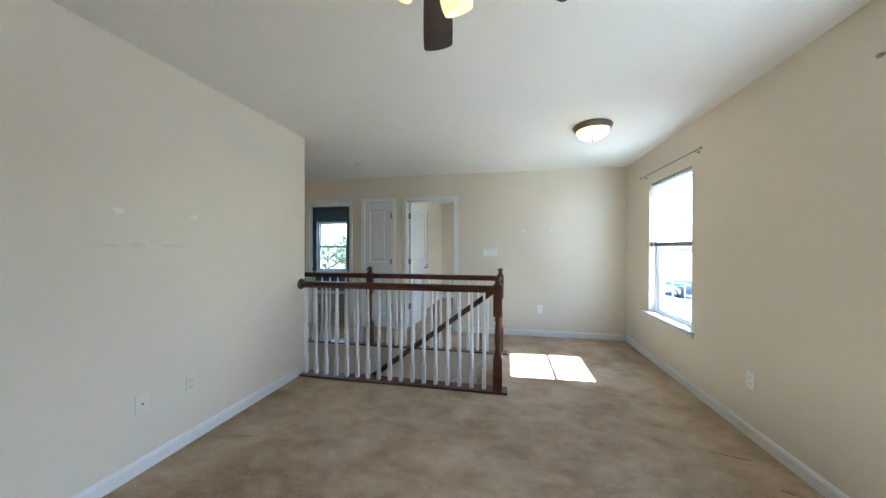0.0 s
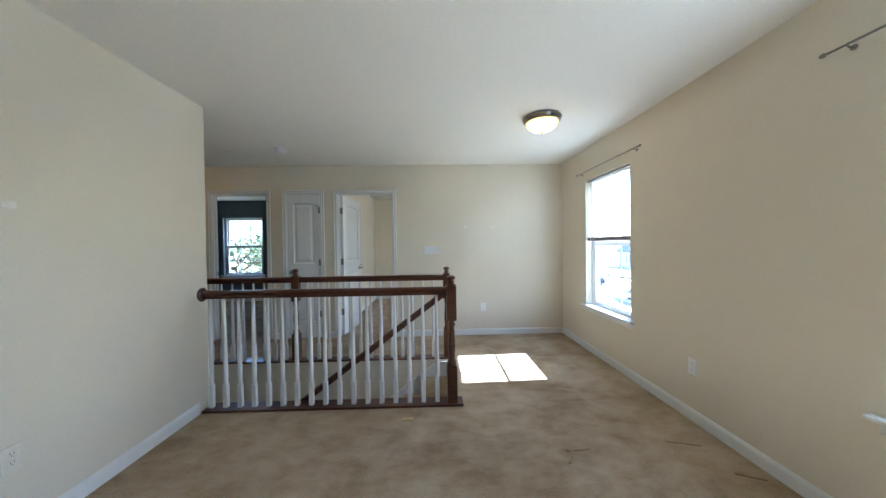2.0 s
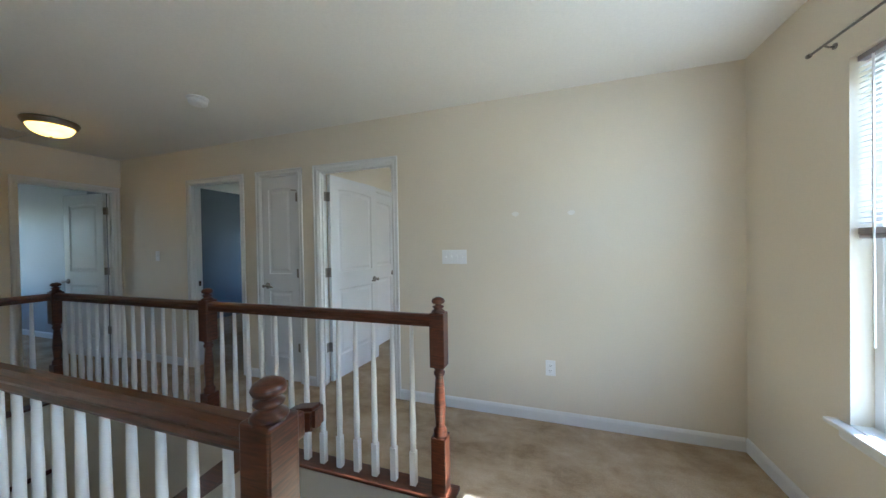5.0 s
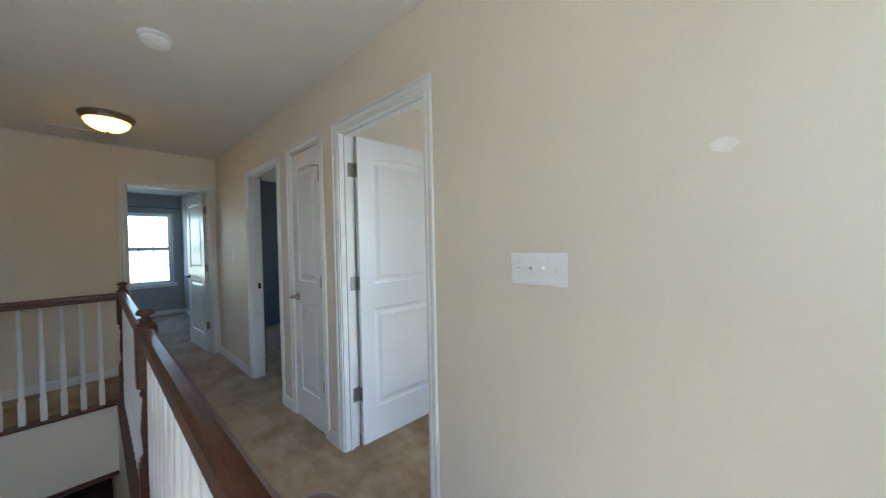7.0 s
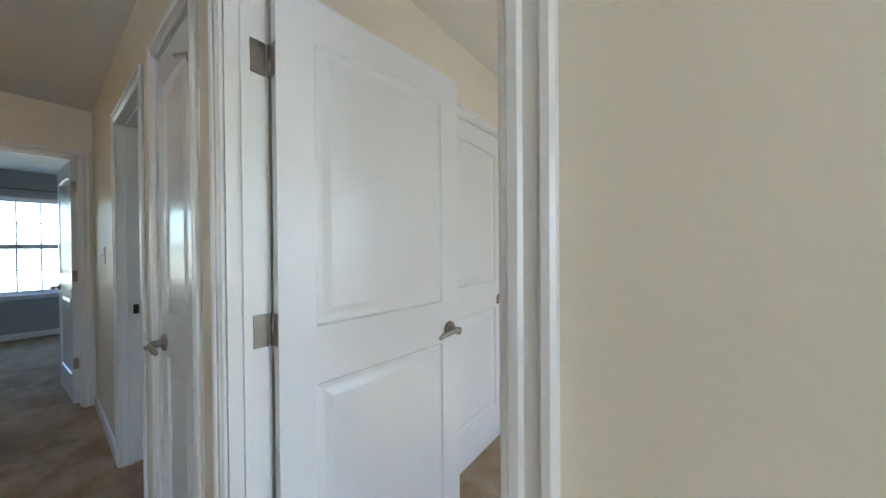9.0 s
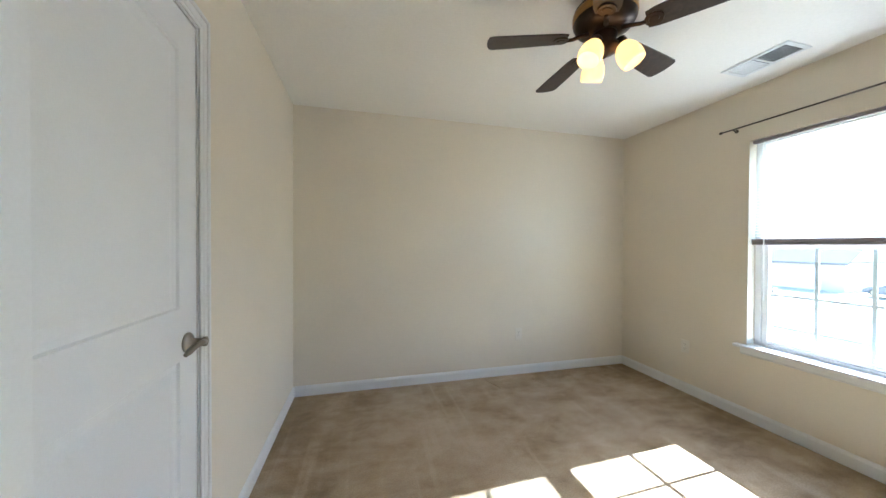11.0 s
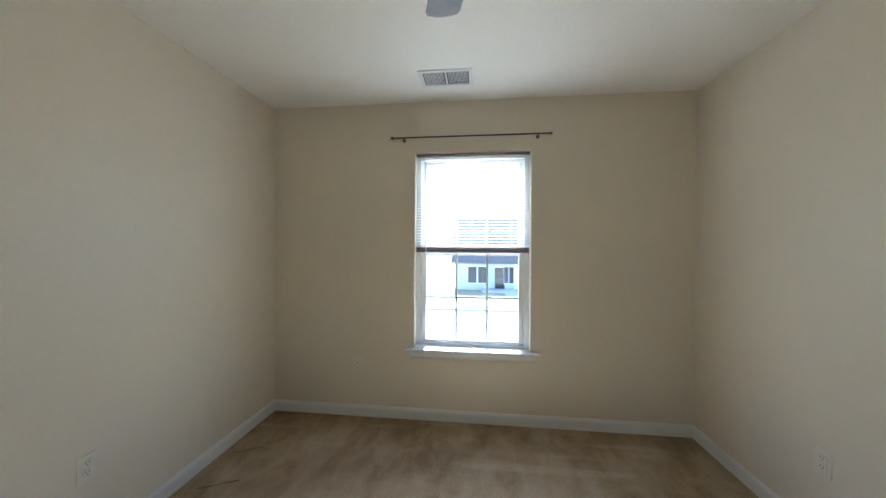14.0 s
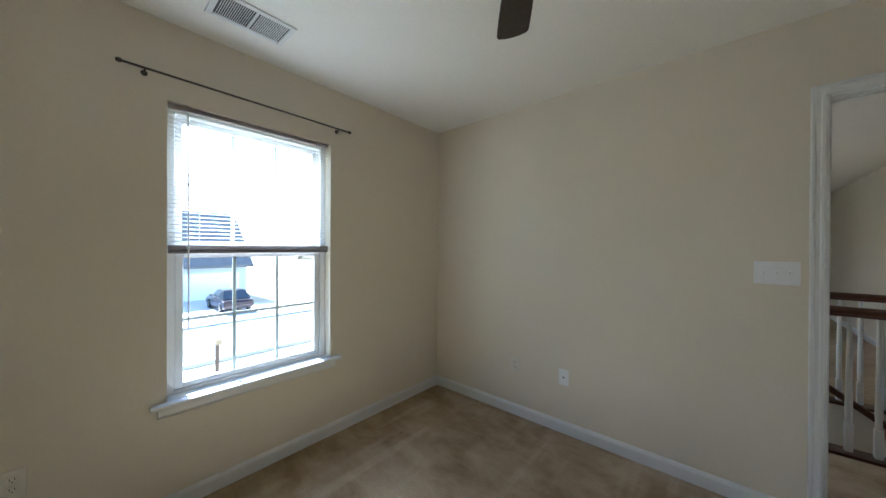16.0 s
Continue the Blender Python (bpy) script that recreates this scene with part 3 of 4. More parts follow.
def window(name, label, x, y, rz, w, z0, z1, stool=True, zm=None, bar=0.0092, rail=0.0):
    """A white vinyl double-hung window in local axes: x along the wall, y outwards from the room face."""
    d = holder(name, label, "window", kind="structure", at=(x, y, 0), rz=rz)
    h = w / 2
    zm = zm or (z0 + z1) / 2 - 0.02
    bm = bmesh.new()
    for s in (-1, 1):
        add_box(bm, s * (h - 0.001), s * (h - 0.040), 0.070, 0.149, z0, z1, 0.003)
        add_box(bm, s * (h - 0.040), s * (h - 0.048), 0.100, 0.112, z0 + 0.02, z1 - 0.03)
    add_box(bm, -h + 0.04, h - 0.04, 0.070, 0.149, z1 - 0.035, z1 - 0.001, 0.003)
    add_box(bm, -h + 0.04, h - 0.04, 0.070, 0.149, z0, z0 + 0.022, 0.003)
    part("window_frame", bm, VINYL, d)

    def sash(nm, za, zb, ya, yb, bot, top):
        bm = bmesh.new()
        for s in (-1, 1):
            add_box(bm, s * (h - 0.041), s * (h - 0.077), ya, yb, za, zb, 0.003)
        add_box(bm, -h + 0.077, h - 0.077, ya, yb, za, za + bot, 0.003)
        add_box(bm, -h + 0.077, h - 0.077, ya, yb, zb - top, zb, 0.003)
        ob = part(nm, bm, VINYL, d)
        ym, ga, gb = (ya + yb) / 2, za + bot, zb - top
        part("pane", box(-h + 0.07, h - 0.07, ym - 0.002, ym + 0.002, ga - 0.005, gb + 0.005), GLASS, ob)
        for i in (1, 2):
            xx = -h + 0.077 + (w - 0.154) * i / 3
            part("muntin", box(xx - bar, xx + bar, ym + 0.003, ym + 0.009, ga, gb), VINYL, ob)
        zz = (ga + gb) / 2
        part("muntin", box(-h + 0.077, h - 0.077, ym + 0.0035, ym + 0.0095, zz - bar, zz + bar), VINYL, ob)
        return ob
    sash("upper_sash", zm - 0.005, z1 - 0.036, 0.113, 0.143, 0.035 + rail, 0.03)
    lo = sash("lower_sash", z0 + 0.023, zm + 0.03, 0.078, 0.110, 0.027, 0.035 + rail)
    for s in (-0.22, 0.22):
        bm = bmesh.new()
        add_box(bm, s - 0.025, s + 0.025, 0.066, 0.079, z0 + 0.030, z0 + 0.040, 0.002)
        part("lift_tab", bm, VINYL, lo)
    if stool:
        part("window_sill", box(-h - 0.066, h + 0.066, -0.048, -0.001, z0 - 0.022, z0, 0.006, 2), TRIM, d)
        part("window_sill", box(-h + 0.001, h - 0.001, -0.002, 0.075, z0 - 0.02, z0 + 0.002), TRIM, d)
        bm = bmesh.new()
        prism(bm, [(-0.0135, z0 - 0.022), (0, z0 - 0.022), (0, z0 - 0.075), (-0.006, z0 - 0.075), (-0.0135, z0 - 0.062)], w + 0.07, "x", -h - 0.035)
        part("apron", bm, TRIM, d)
    return d


def blind(x, y, rz, w, ztop, zlow):
    """A white mini blind let half down, its slats tipped open."""
    b = holder("mini_blind", "white aluminium mini blind lowered over the upper sash", "blind", group="window blinds", at=(x, y, 0), rz=rz)
    h = w / 2 - 0.008
    # headrail, bottom rail and stack are white; their grey holds the shade
    part("headrail", box(-h, h, 0.018, 0.046, ztop - 0.024, ztop - 0.002, 0.002), RAIL_SHADED, b)
    part("bottom_rail", box(-h, h, 0.020, 0.044, zlow - 0.012, zlow + 0.006, 0.004), RAIL_SHADED, b, "white bottom rail with its shade put into the grey")
    bm = bmesh.new()
    for k in range(5):
        add_box(bm, -h, h, 0.020, 0.045, zlow + 0.006 + k * 0.005, zlow + 0.0106 + k * 0.005)
    part("slat_stack", bm, RAIL_SHADED, b)
    sm = mesh_of("slat", box(-h + 0.003, h - 0.003, -0.0125, 0.0125, -0.0005, 0.0005), SLAT)
    z = zlow + 0.05
    while z < ztop - 0.04:
        part("slat", sm, None, b, at=pose(0, 0.032, z, 12, 0, 0))
        z += 0.0215
    for s in (-0.7, 0, 0.7):
        bm = bmesh.new()
        tube(bm, [(s * h, 0.0315, zlow), (s * h, 0.0315, ztop - 0.03)], 0.0009, 5)
        part("ladder_cord", bm, SLAT, b)
    bm = bmesh.new()
    tube(bm, [(-h + 0.075, 0.012, ztop - 0.03), (-h + 0.078, 0.010, ztop - 0.55), (-h + 0.08, 0.011, ztop - 1.15)], 0.0035, 6)
    part("tilt_wand", bm, PLASTIC, b)
    return b


for i, (a, b) in enumerate((WIN_C, WIN_A, WIN_B)):
    window(f"window_{i + 1}", "white vinyl double-hung window with grilles and sill", EX, (a + b) / 2, -90, b - a, Z0, Z1, zm=1.295, rail=0.024)
    blind(EX, (a + b) / 2, -90, b - a, Z1, (1.310, 1.332, 1.303)[i])
window("window_4", "white vinyl double-hung window in slate wall", -4.75, NY, 0, 0.94, 0.64, 2.03, bar=0.0092, rail=0.012)
for i, (a, b) in enumerate(W4):
    window(f"window_{i + 5}", "white vinyl double-hung window in pale grey wall", -8.20, (a + b) / 2, 90, b - a, 0.64, 2.06, bar=0.0092, rail=0.020)


def curtain_rod(x, y, rz, L, z, off=0.035, metal=ROD, tone="dark"):
    r = holder("curtain_rod", f"thin {tone} metal curtain rod on two wall brackets", "curtain rod", group="curtain rods", at=(x, y, 0), rz=rz)
    h = L / 2
    part("rod", tube(bmesh.new(), [(-h, -off, z), (h, -off, z)], 0.0055, 10), metal, r)
    for s in (-1, 1):
        bm = bmesh.new()
        lathe(bm, [(0.007, 0), (0.010, 0.006), (0.010, 0.016), (0.006, 0.022)] if s > 0 else [(0.006, -0.022), (0.010, -0.016), (0.010, -0.006), (0.007, 0)], 12, (s * h, -off, z), "x")
        part("finial", bm, metal, r)
        bm = bmesh.new()
        xb = s * (h - 0.075)
        tube(bm, [(xb, 0, z - 0.012), (xb, -off * 0.6, z - 0.012), (xb, -off, z - 0.004)], 0.004, 8)
        lathe(bm, [(0.013, -0.004), (0.013, 0)], 12, (xb, 0, z - 0.012), "y")
        part("bracket", bm, metal, r)
    return r


curtain_rod(EX, (6.213 + 7.364) / 2, -90, 1.151, 2.162)
curtain_rod(EX, 3.93, -90, 1.20, 2.150, metal=NICKEL, tone="pale nickel")
curtain_rod(EX, 1.40, -90, 1.20, 2.150, metal=NICKEL, tone="pale nickel")
curtain_rod(-8.2, 4.25, 90, 2.1, 2.17)
# ---- stair railings ----
base_bm = bmesh.new()
add_box(base_bm, -0.0175, 0.0175, -0.0175, 0.0175, 0.02, 0.205, 0.0025)
lathe(base_bm, [(0.0170, 0.203), (0.0140, 0.212), (0.0172, 0.222), (0.0140, 0.230), (0.0172, 0.240), (0.0150, 0.250), (0.0170, 0.275), (0.0176, 0.31), (0.0140, 0.62), (0.0100, 0.905)], 10)
BALUSTER = mesh_of("baluster", base_bm, WHITE_WOOD)


def newel(parent, x, y):
    bm = bmesh.new()
    add_box(bm, -0.040, 0.040, -0.040, 0.040, 0.012, 0.315, 0.004, 2)
    lathe(bm, [(0.040, 0.312), (0.034, 0.330), (0.036, 0.345), (0.024, 0.365), (0.026, 0.40), (0.031, 0.47), (0.026, 0.56), (0.021, 0.625), (0.030, 0.640), (0.030, 0.652), (0.023, 0.662), (0.036, 0.682)], 18)
    add_box(bm, -0.040, 0.040, -0.040, 0.040, 0.68, 0.965, 0.005, 2)
    p = part("newel_post", bm, CHERRY, parent, "turned cherry-stained newel post", at=pose(x, y, 0.004))
    bm = bmesh.new()
    lathe(bm, [(0.040, 0.962), (0.036, 0.972), (0.024, 0.980), (0.021, 0.986), (0.030, 0.992), (0.031, 0.997), (0.017, 1.003), (0.016, 1.008), (0.032, 1.014), (0.036, 1.024), (0.030, 1.036), (0.015, 1.044), (0.0, 1.046)], 20)
    part("finial", bm, CHERRY, p, "round mushroom finial")
    return p


def rail_profile(c):
    """A moulded handrail section about its centre line, across and up."""
    return [(c + a, z - 0.010) for a, z in ((-0.024, 0.905), (0.024, 0.905), (0.028, 0.915), (0.024, 0.930), (0.030, 0.942), (0.027, 0.957), (0.014, 0.967), (-0.014, 0.967), (-0.027, 0.957), (-0.030, 0.942), (-0.024, 0.930), (-0.028, 0.915))]


def railing(label, axis, fixed, a, b, posts, spots):
    """A level balustrade from a to b along an axis, with its shoe board and balusters at the given spots."""
    r = holder("stair_balustrade", label, "railing", group="stair railings")
    m = CHERRY_X if axis == "x" else CHERRY_Y
    part("handrail", prism(bmesh.new(), rail_profile(fixed), b - a, "x" if axis == "x" else "y", a), m, r, "cherry-stained moulded handrail")
    lo, hi = fixed - 0.060, fixed + 0.080 if axis == "x" and fixed < 3.5 else fixed + 0.065
    end = b + (0.085 if axis == "x" else 0)
    part("shoe_board", box(a, end, lo, hi, 0.0, 0.020, 0.004, 2) if axis == "x" else box(lo, hi, a, b, 0.0, 0.019, 0.004, 2), m, r, "dark stained base board")
    for u in spots:
        part("baluster", BALUSTER, None, r, at=pose(u, fixed, 0) if axis == "x" else pose(fixed, u, 0))
    for p in posts:
        newel(r, *((p, fixed) if axis == "x" else (fixed, p)))
    return r


near = railing("white balusters under a cherry handrail beside the loft", "x", RY1, WX + 0.02, 0.013, [0.013], [-1.919 + 0.1131 * k for k in range(17)])
bm = bmesh.new()
lathe(bm, [(0.054, 0.0), (0.056, 0.008), (0.049, 0.016), (0.041, 0.020), (0.028, 0.022)], 28, (WX, RY1, 0.926), "x")
part("rosette", bm, CHERRY, near, "round wooden wall rosette")
far = railing("white balusters under a cherry handrail along the hall", "x", RY2, RX3, 0.015, [0.015, -1.698, RX3], [-0.143 - 0.1186 * k for k in range(13)] + [-1.817 - 0.1186 * k for k in range(15)])
side_rail = railing("short white balustrade closing the stairwell end", "y", RX3, HS, RY2 - 0.04, [], [3.243 + 0.1025 * k for k in range(9)])

# sloping handrail down the stair
g = holder("stair_handrail", "sloping cherry-stained handrail following the stair", "handrail")
SL = RISE / RUN
bm = bmesh.new()
prism(bm, [(0.055, 0.895), (0.055, 0.95), (-0.02, 0.935), (-3.0, 0.935 - SL * 2.98), (-3.0, 0.875 - SL * 2.98), (-0.02, 0.875)], 0.045, "y", 3.225)
bmesh.ops.recalc_face_normals(bm, faces=bm.faces)
bmesh.ops.bevel(bm, geom=list(bm.edges), offset=0.008, segments=2, affect="EDGES")
part("rail", bm, CHERRY_X, g)
for x in (-1.35, -2.2, -2.9):
    z = 0.90 - SL * (-x - 0.02)
    bm = bmesh.new()
    tube(bm, [(x, WELL_S, z - 0.10), (x, WELL_S + 0.03, z - 0.10), (x, WELL_S + 0.047, z - 0.06), (x, WELL_S + 0.047, z - 0.02)], 0.006, 8)
    lathe(bm, [(0.022, 0), (0.022, 0.005), (0.012, 0.010)], 14, (x, WELL_S, z - 0.10), "y")
    part("bracket", bm, BRASS, g)
bm = bmesh.new()
add_box(bm, -0.012, 0.035, RY1 + 0.040, 3.226, 0.885, 0.945, 0.006, 2)
part("rail_return", bm, CHERRY_X, g)

# ---- ceiling fixtures ----


def dome_light(x, y):
    d = holder("ceiling_light", "lit alabaster dome ceiling light with pewter rim", "ceiling light", group="flush ceiling lights", at=(x, y, H))
    part("rim", lathe(bmesh.new(), [(0.165, 0), (0.172, -0.012), (0.168, -0.024), (0.158, -0.030), (0.160, -0.040), (0.146, -0.052), (0.138, -0.052), (0.135, -0.03), (0.10, -0.012)], 40), PEWTER, d, "ribbed pewter rim")
    part("shade", lathe(bmesh.new(), [(0.139, -0.048), (0.136, -0.062), (0.122, -0.088), (0.098, -0.108), (0.062, -0.124), (0.028, -0.131), (0.004, -0.132)], 36), DOME, d, "glowing alabaster glass bowl")
    part("finial", lathe(bmesh.new(), [(0.011, -0.130), (0.012, -0.136), (0.006, -0.140), (0.008, -0.146), (0.002, -0.150)], 14), PEWTER, d)
    return d


dome_light(0.871, 3.425)
dome_light(-3.455, 4.150)

BLADE_MESH = None


def fan(x, y, turn, shade_turn):
    global BLADE_MESH
    f = holder("ceiling_fan", "five-blade bronze ceiling fan with three lit glass shades", "ceiling fan", group="ceiling fans", at=(x, y, H))
    part("motor_housing", lathe(bmesh.new(), [(0.080, 0), (0.086, -0.010), (0.082, -0.045), (0.066, -0.066), (0.060, -0.080), (0.080, -0.062), (0.112, -0.076), (0.128, -0.094), (0.132, -0.15), (0.120, -0.174), (0.090, -0.19), (0.062, -0.204)], 36), BRONZE, f)
    part("band", lathe(bmesh.new(), [(0.1315, -0.106), (0.1345, -0.112), (0.1345, -0.138), (0.1325, -0.144)], 36), BRASS, f, "warm brass accent band")
    part("light_kit", lathe(bmesh.new(), [(0.050, -0.202), (0.055, -0.217), (0.048, -0.247), (0.062, -0.264), (0.060, -0.282), (0.030, -0.298), (0.012, -0.307), (0.004, -0.315)], 28), BRONZE, f)
    if BLADE_MESH is None:
        out = [(px, py) for px, py in [(0.165, -0.043), (0.20, -0.052), (0.30, -0.058), (0.42, -0.064), (0.500, -0.066), (0.515, -0.058), (0.523, -0.030), (0.526, 0.0), (0.523, 0.030), (0.515, 0.058), (0.500, 0.066), (0.42, 0.064), (0.30, 0.058), (0.20, 0.052), (0.165, 0.043)]]
        BLADE_MESH = mesh_of("blade", prism(bmesh.new(), out, 0.006, "z", 0), BLADE)
    arm = bmesh.new()
    tube(arm, [(0.070, 0, 0.016), (0.105, 0, 0.010), (0.14, 0, -0.002), (0.165, 0, -0.004)], [0.011, 0.009, 0.008, 0.008], 8)
    lathe(arm, [(0.034, -0.007), (0.036, -0.004), (0.034, -0.001)], 22, (0.190, 0, 0))
    lathe(arm, [(0.018, -0.010), (0.020, -0.007)], 16, (0.190, 0, 0))
    arm_mesh = mesh_of("blade_arm", arm, BRONZE)
    for k in range(5):
        b = part("blade", BLADE_MESH, None, f, at=pose(0, 0, -0.220, 0, 0, turn + 72 * k) @ pose(0, 0, 0, -11, 0, 0))
        part("blade_arm", arm_mesh, None, b, "bronze blade arm with round medallion")
    bm = bmesh.new()
    prof = [(0.022, 0), (0.034, -0.012), (0.046, -0.035), (0.052, -0.062), (0.051, -0.085), (0.047, -0.104), (0.044, -0.104), (0.048, -0.085), (0.049, -0.062), (0.043, -0.035), (0.028, -0.010)]
    sm = mesh_of("shade", lathe(bm, prof, 24), SHADE)
    so = bmesh.new()
    lathe(so, [(0.020, 0.028), (0.026, 0.022), (0.027, 0.000), (0.024, -0.006)], 18)
    som = mesh_of("socket", so, BRONZE)
    for k in range(3):
        s = part("shade", sm, None, f, "glowing amber glass tulip shade", at=pose(0, 0, -0.264, 0, 0, shade_turn + 120 * k) @ pose(0.070, 0, -0.006, 0, -28, 0))
        part("socket", som, None, s)
    return f


fan(-0.115, 1.19, 30, 66)
fan(0.045, 6.72, 16, 78)

d = holder("smoke_detector", "round white plastic smoke detector on the ceiling", "smoke detector", at=(-1.878, 4.295, H))
part("base", lathe(bmesh.new(), [(0.068, 0), (0.070, -0.008), (0.066, -0.014)], 30), PLASTIC, d)
part("cover", lathe(bmesh.new(), [(0.060, -0.013), (0.060, -0.036), (0.052, -0.047), (0.030, -0.052), (0.0, -0.052)], 30), PLASTIC, d)
part("test_button", lathe(bmesh.new(), [(0.012, -0.050), (0.011, -0.055), (0.0, -0.055)], 14, (0.02, 0.01, 0)), PLASTIC, d)

h = holder("attic_hatch", "white ceiling attic hatch with thin trim", "hatch", kind="structure")
part("panel", box(-4.43, -4.02, 3.75, 4.23, H - 0.008, H - 0.001, 0.002), CEIL, h)
for a in ((-4.02, -4.005, 3.735, 4.245), (-4.445, -4.43, 3.735, 4.245), (-4.43, -4.02, 3.735, 3.75), (-4.43, -4.02, 4.23, 4.245)):
    part("trim", box(*a, H - 0.014, H - 0.001, 0.002), TRIM, h)


def vent(x, y, lx, ly):
    v = holder("ceiling_vent", "white metal ceiling register with two louvre banks", "vent", group="ceiling vents", at=(x, y, H))
    bm = bmesh.new()
    add_box(bm, -lx / 2, lx / 2, -ly / 2, -ly / 2 + 0.026, -0.008, -0.001, 0.002)
    add_box(bm, -lx / 2, lx / 2, ly / 2 - 0.026, ly / 2, -0.008, -0.001, 0.002)
    add_box(bm, -lx / 2, -lx / 2 + 0.026, -ly / 2 + 0.026, ly / 2 - 0.026, -0.008, -0.001, 0.002)
    add_box(bm, lx / 2 - 0.026, lx / 2, -ly / 2 + 0.026, ly / 2 - 0.026, -0.008, -0.001, 0.002)
    add_box(bm, -lx / 2 + 0.026, lx / 2 - 0.026, -0.006, 0.006, -0.008, -0.001)
    part("frame", bm, METAL_WHITE, v)
    part("backing", box(-lx / 2 + 0.02, lx / 2 - 0.02, -ly / 2 + 0.02, ly / 2 - 0.02, -0.0035, -0.0005), VENT_DARK, v)
    n = 15
    louvre = mesh_of("louvre", box(-lx / 2 + 0.027, lx / 2 - 0.027, -0.0024, 0.0024, -0.0004, 0.0004), METAL_WHITE)
    for s in (-1, 1):
        for k in range(n):
            yy = s * (0.012 + (ly / 2 - 0.044) * (k + 0.5) / n)
            part("louvre", louvre, None, v, at=pose(0, yy, -0.007, -40 * s, 0, 0))
    return v


vent(1.40, 6.933, 0.205, 0.345)
vent(1.42, 1.56, 0.205, 0.345)

# ---- switches, outlets, wall marks ----


def plate(kind, gangs, x, y, z, rz, label, skin=PLASTIC):
    """A cover plate on a wall, local x along the wall and -y out of it."""
    nm = "light_switch" if kind == "switch" else "wall_outlet"
    w = 0.070 + 0.046 * (gangs - 1)
    p = holder(nm, label, "switch" if kind == "switch" else "outlet", group="light switches" if kind == "switch" else "wall outlets", at=(x, y, z), rz=rz)
    part("cover_plate", box(-w / 2, w / 2, -0.006, -0.0005, -0.0575, 0.0575, 0.0025, 2), skin, p)
    for i in range(gangs):
        gx = (i - (gangs - 1) / 2) * 0.046
        if kind == "switch":
            part("toggle_frame", box(gx - 0.006, gx + 0.006, -0.0075, -0.0055, -0.013, 0.013, 0.0008), PLASTIC, p)
            bm = bmesh.new()
            add_box(bm, -0.0045, 0.0045, -0.016, 0.002, -0.0045, 0.0045, 0.0015)
            part("toggle", bm, PLASTIC, p, at=pose(gx, -0.006, 0.002, -28 if i % 3 else 26, 0, 0))
            for zz in (-0.030, 0.030):
                part("screw", lathe(bmesh.new(), [(0.003, 0), (0.003, -0.0015), (0.001, -0.002)][::-1], 10, (gx, -0.006, zz), "y"), METAL_WHITE, p)
        elif kind == "outlet":
            for zz in (-0.0195, 0.0195):
                s = part("socket", box(gx - 0.0165, gx + 0.0165, -0.0085, -0.0055, zz - 0.014, zz + 0.014, 0.003, 2), skin, p)
                for xx in (-0.0062, 0.0062):
                    part("slot", box(gx + xx - 0.0011, gx + xx + 0.0011, -0.0089, -0.0080, zz - 0.001, zz + 0.0075), SLOT, s)
                part("ground_hole", lathe(bmesh.new(), [(0.0022, -0.0089), (0.0022, -0.0080)], 10, (gx, 0, zz - 0.007), "y"), SLOT, s)
            part("screw", lathe(bmesh.new(), [(0.001, -0.0080), (0.003, -0.0075), (0.003, -0.006)], 10, (gx, 0, 0), "y"), METAL_WHITE, p)
        else:
            part("jack", box(-0.006, 0.006, -0.0090, -0.0055, -0.005, 0.005, 0.002), SLOT, p)
    return p


plate("switch", 4, -0.157, FY, 1.227, 0, "white four-gang toggle switch plate on cream wall")
plate("switch", 1, -3.80, FY, 1.255, 0, "white single toggle switch in the hall")
plate("switch", 3, -0.546, FB, 1.21, 180, "white three-gang toggle switch beside bedroom door")
plate("outlet", 1, 0.572, FY, 0.400, 0, "white duplex outlet low on cream wall")
plate("outlet", 1, EX, 2.80, 0.393, -90, "white duplex outlet below the windows")
plate("outlet", 1, WX, 1.998, 0.390, 90, "cream painted duplex outlet on blank loft wall", IVORY)
plate("jack", 1, WX, 1.708, 0.392, 90, "cream painted cable jack plate on blank loft wall", IVORY)
plate("outlet", 1, 0.49, NY, 0.40, 0, "cream painted duplex outlet on blank bedroom wall", IVORY)
plate("outlet", 1, EX, 7.66, 0.40, -90, "duplex outlet painted over in cream beside bedroom window", IVORY)
plate("jack", 1, 0.505, FB, 0.400, 180, "white cable jack plate on bedroom door wall")
plate("outlet", 1, 0.893, FB, 0.397, 180, "duplex outlet painted over in cream on bedroom door wall", IVORY)


def patch(x, y, z, rz, w, h, seed, material=PATCH, label="small white smear of filler on painted wall"):
    """A smear of filler left on the paint: a thin uneven lens of spackle."""
    rnd = random.Random(seed)
    bm = bmesh.new()
    out = [((w * (0.8 + 0.4 * rnd.random())) * math.cos(a), (h * (0.8 + 0.4 * rnd.random())) * math.sin(a)) for a in (2 * math.pi * k / 18 for k in range(18))]
    prism(bm, out, -0.0008, "y", -0.0004)
    ob = thing("wall_patch", bm, material, label, "wall patch", "wall patches", "structure")
    ob.matrix_basis = pose(x, y, z, 0, 0, rz)


for i, (x, y, z, rz) in enumerate(((0.333, FY, 1.552, 0), (0.729, FY, 1.543, 0), (WX, 1.60, 1.498, 90), (WX, 2.02, 1.50, 90))):
    patch(x, y, z, rz, 0.026, 0.018, i)

for i, (y, z, w, h) in enumerate(((1.52, 1.31, 0.07, 0.010), (1.68, 1.315, 0.06, 0.012), (1.88, 1.31, 0.08, 0.009), (1.78, 1.335, 0.03, 0.007))):
    patch(WX, y, z, 90, w, h, 20 + i, SCUFF, "faint grey scuff rubbed into the wall paint")

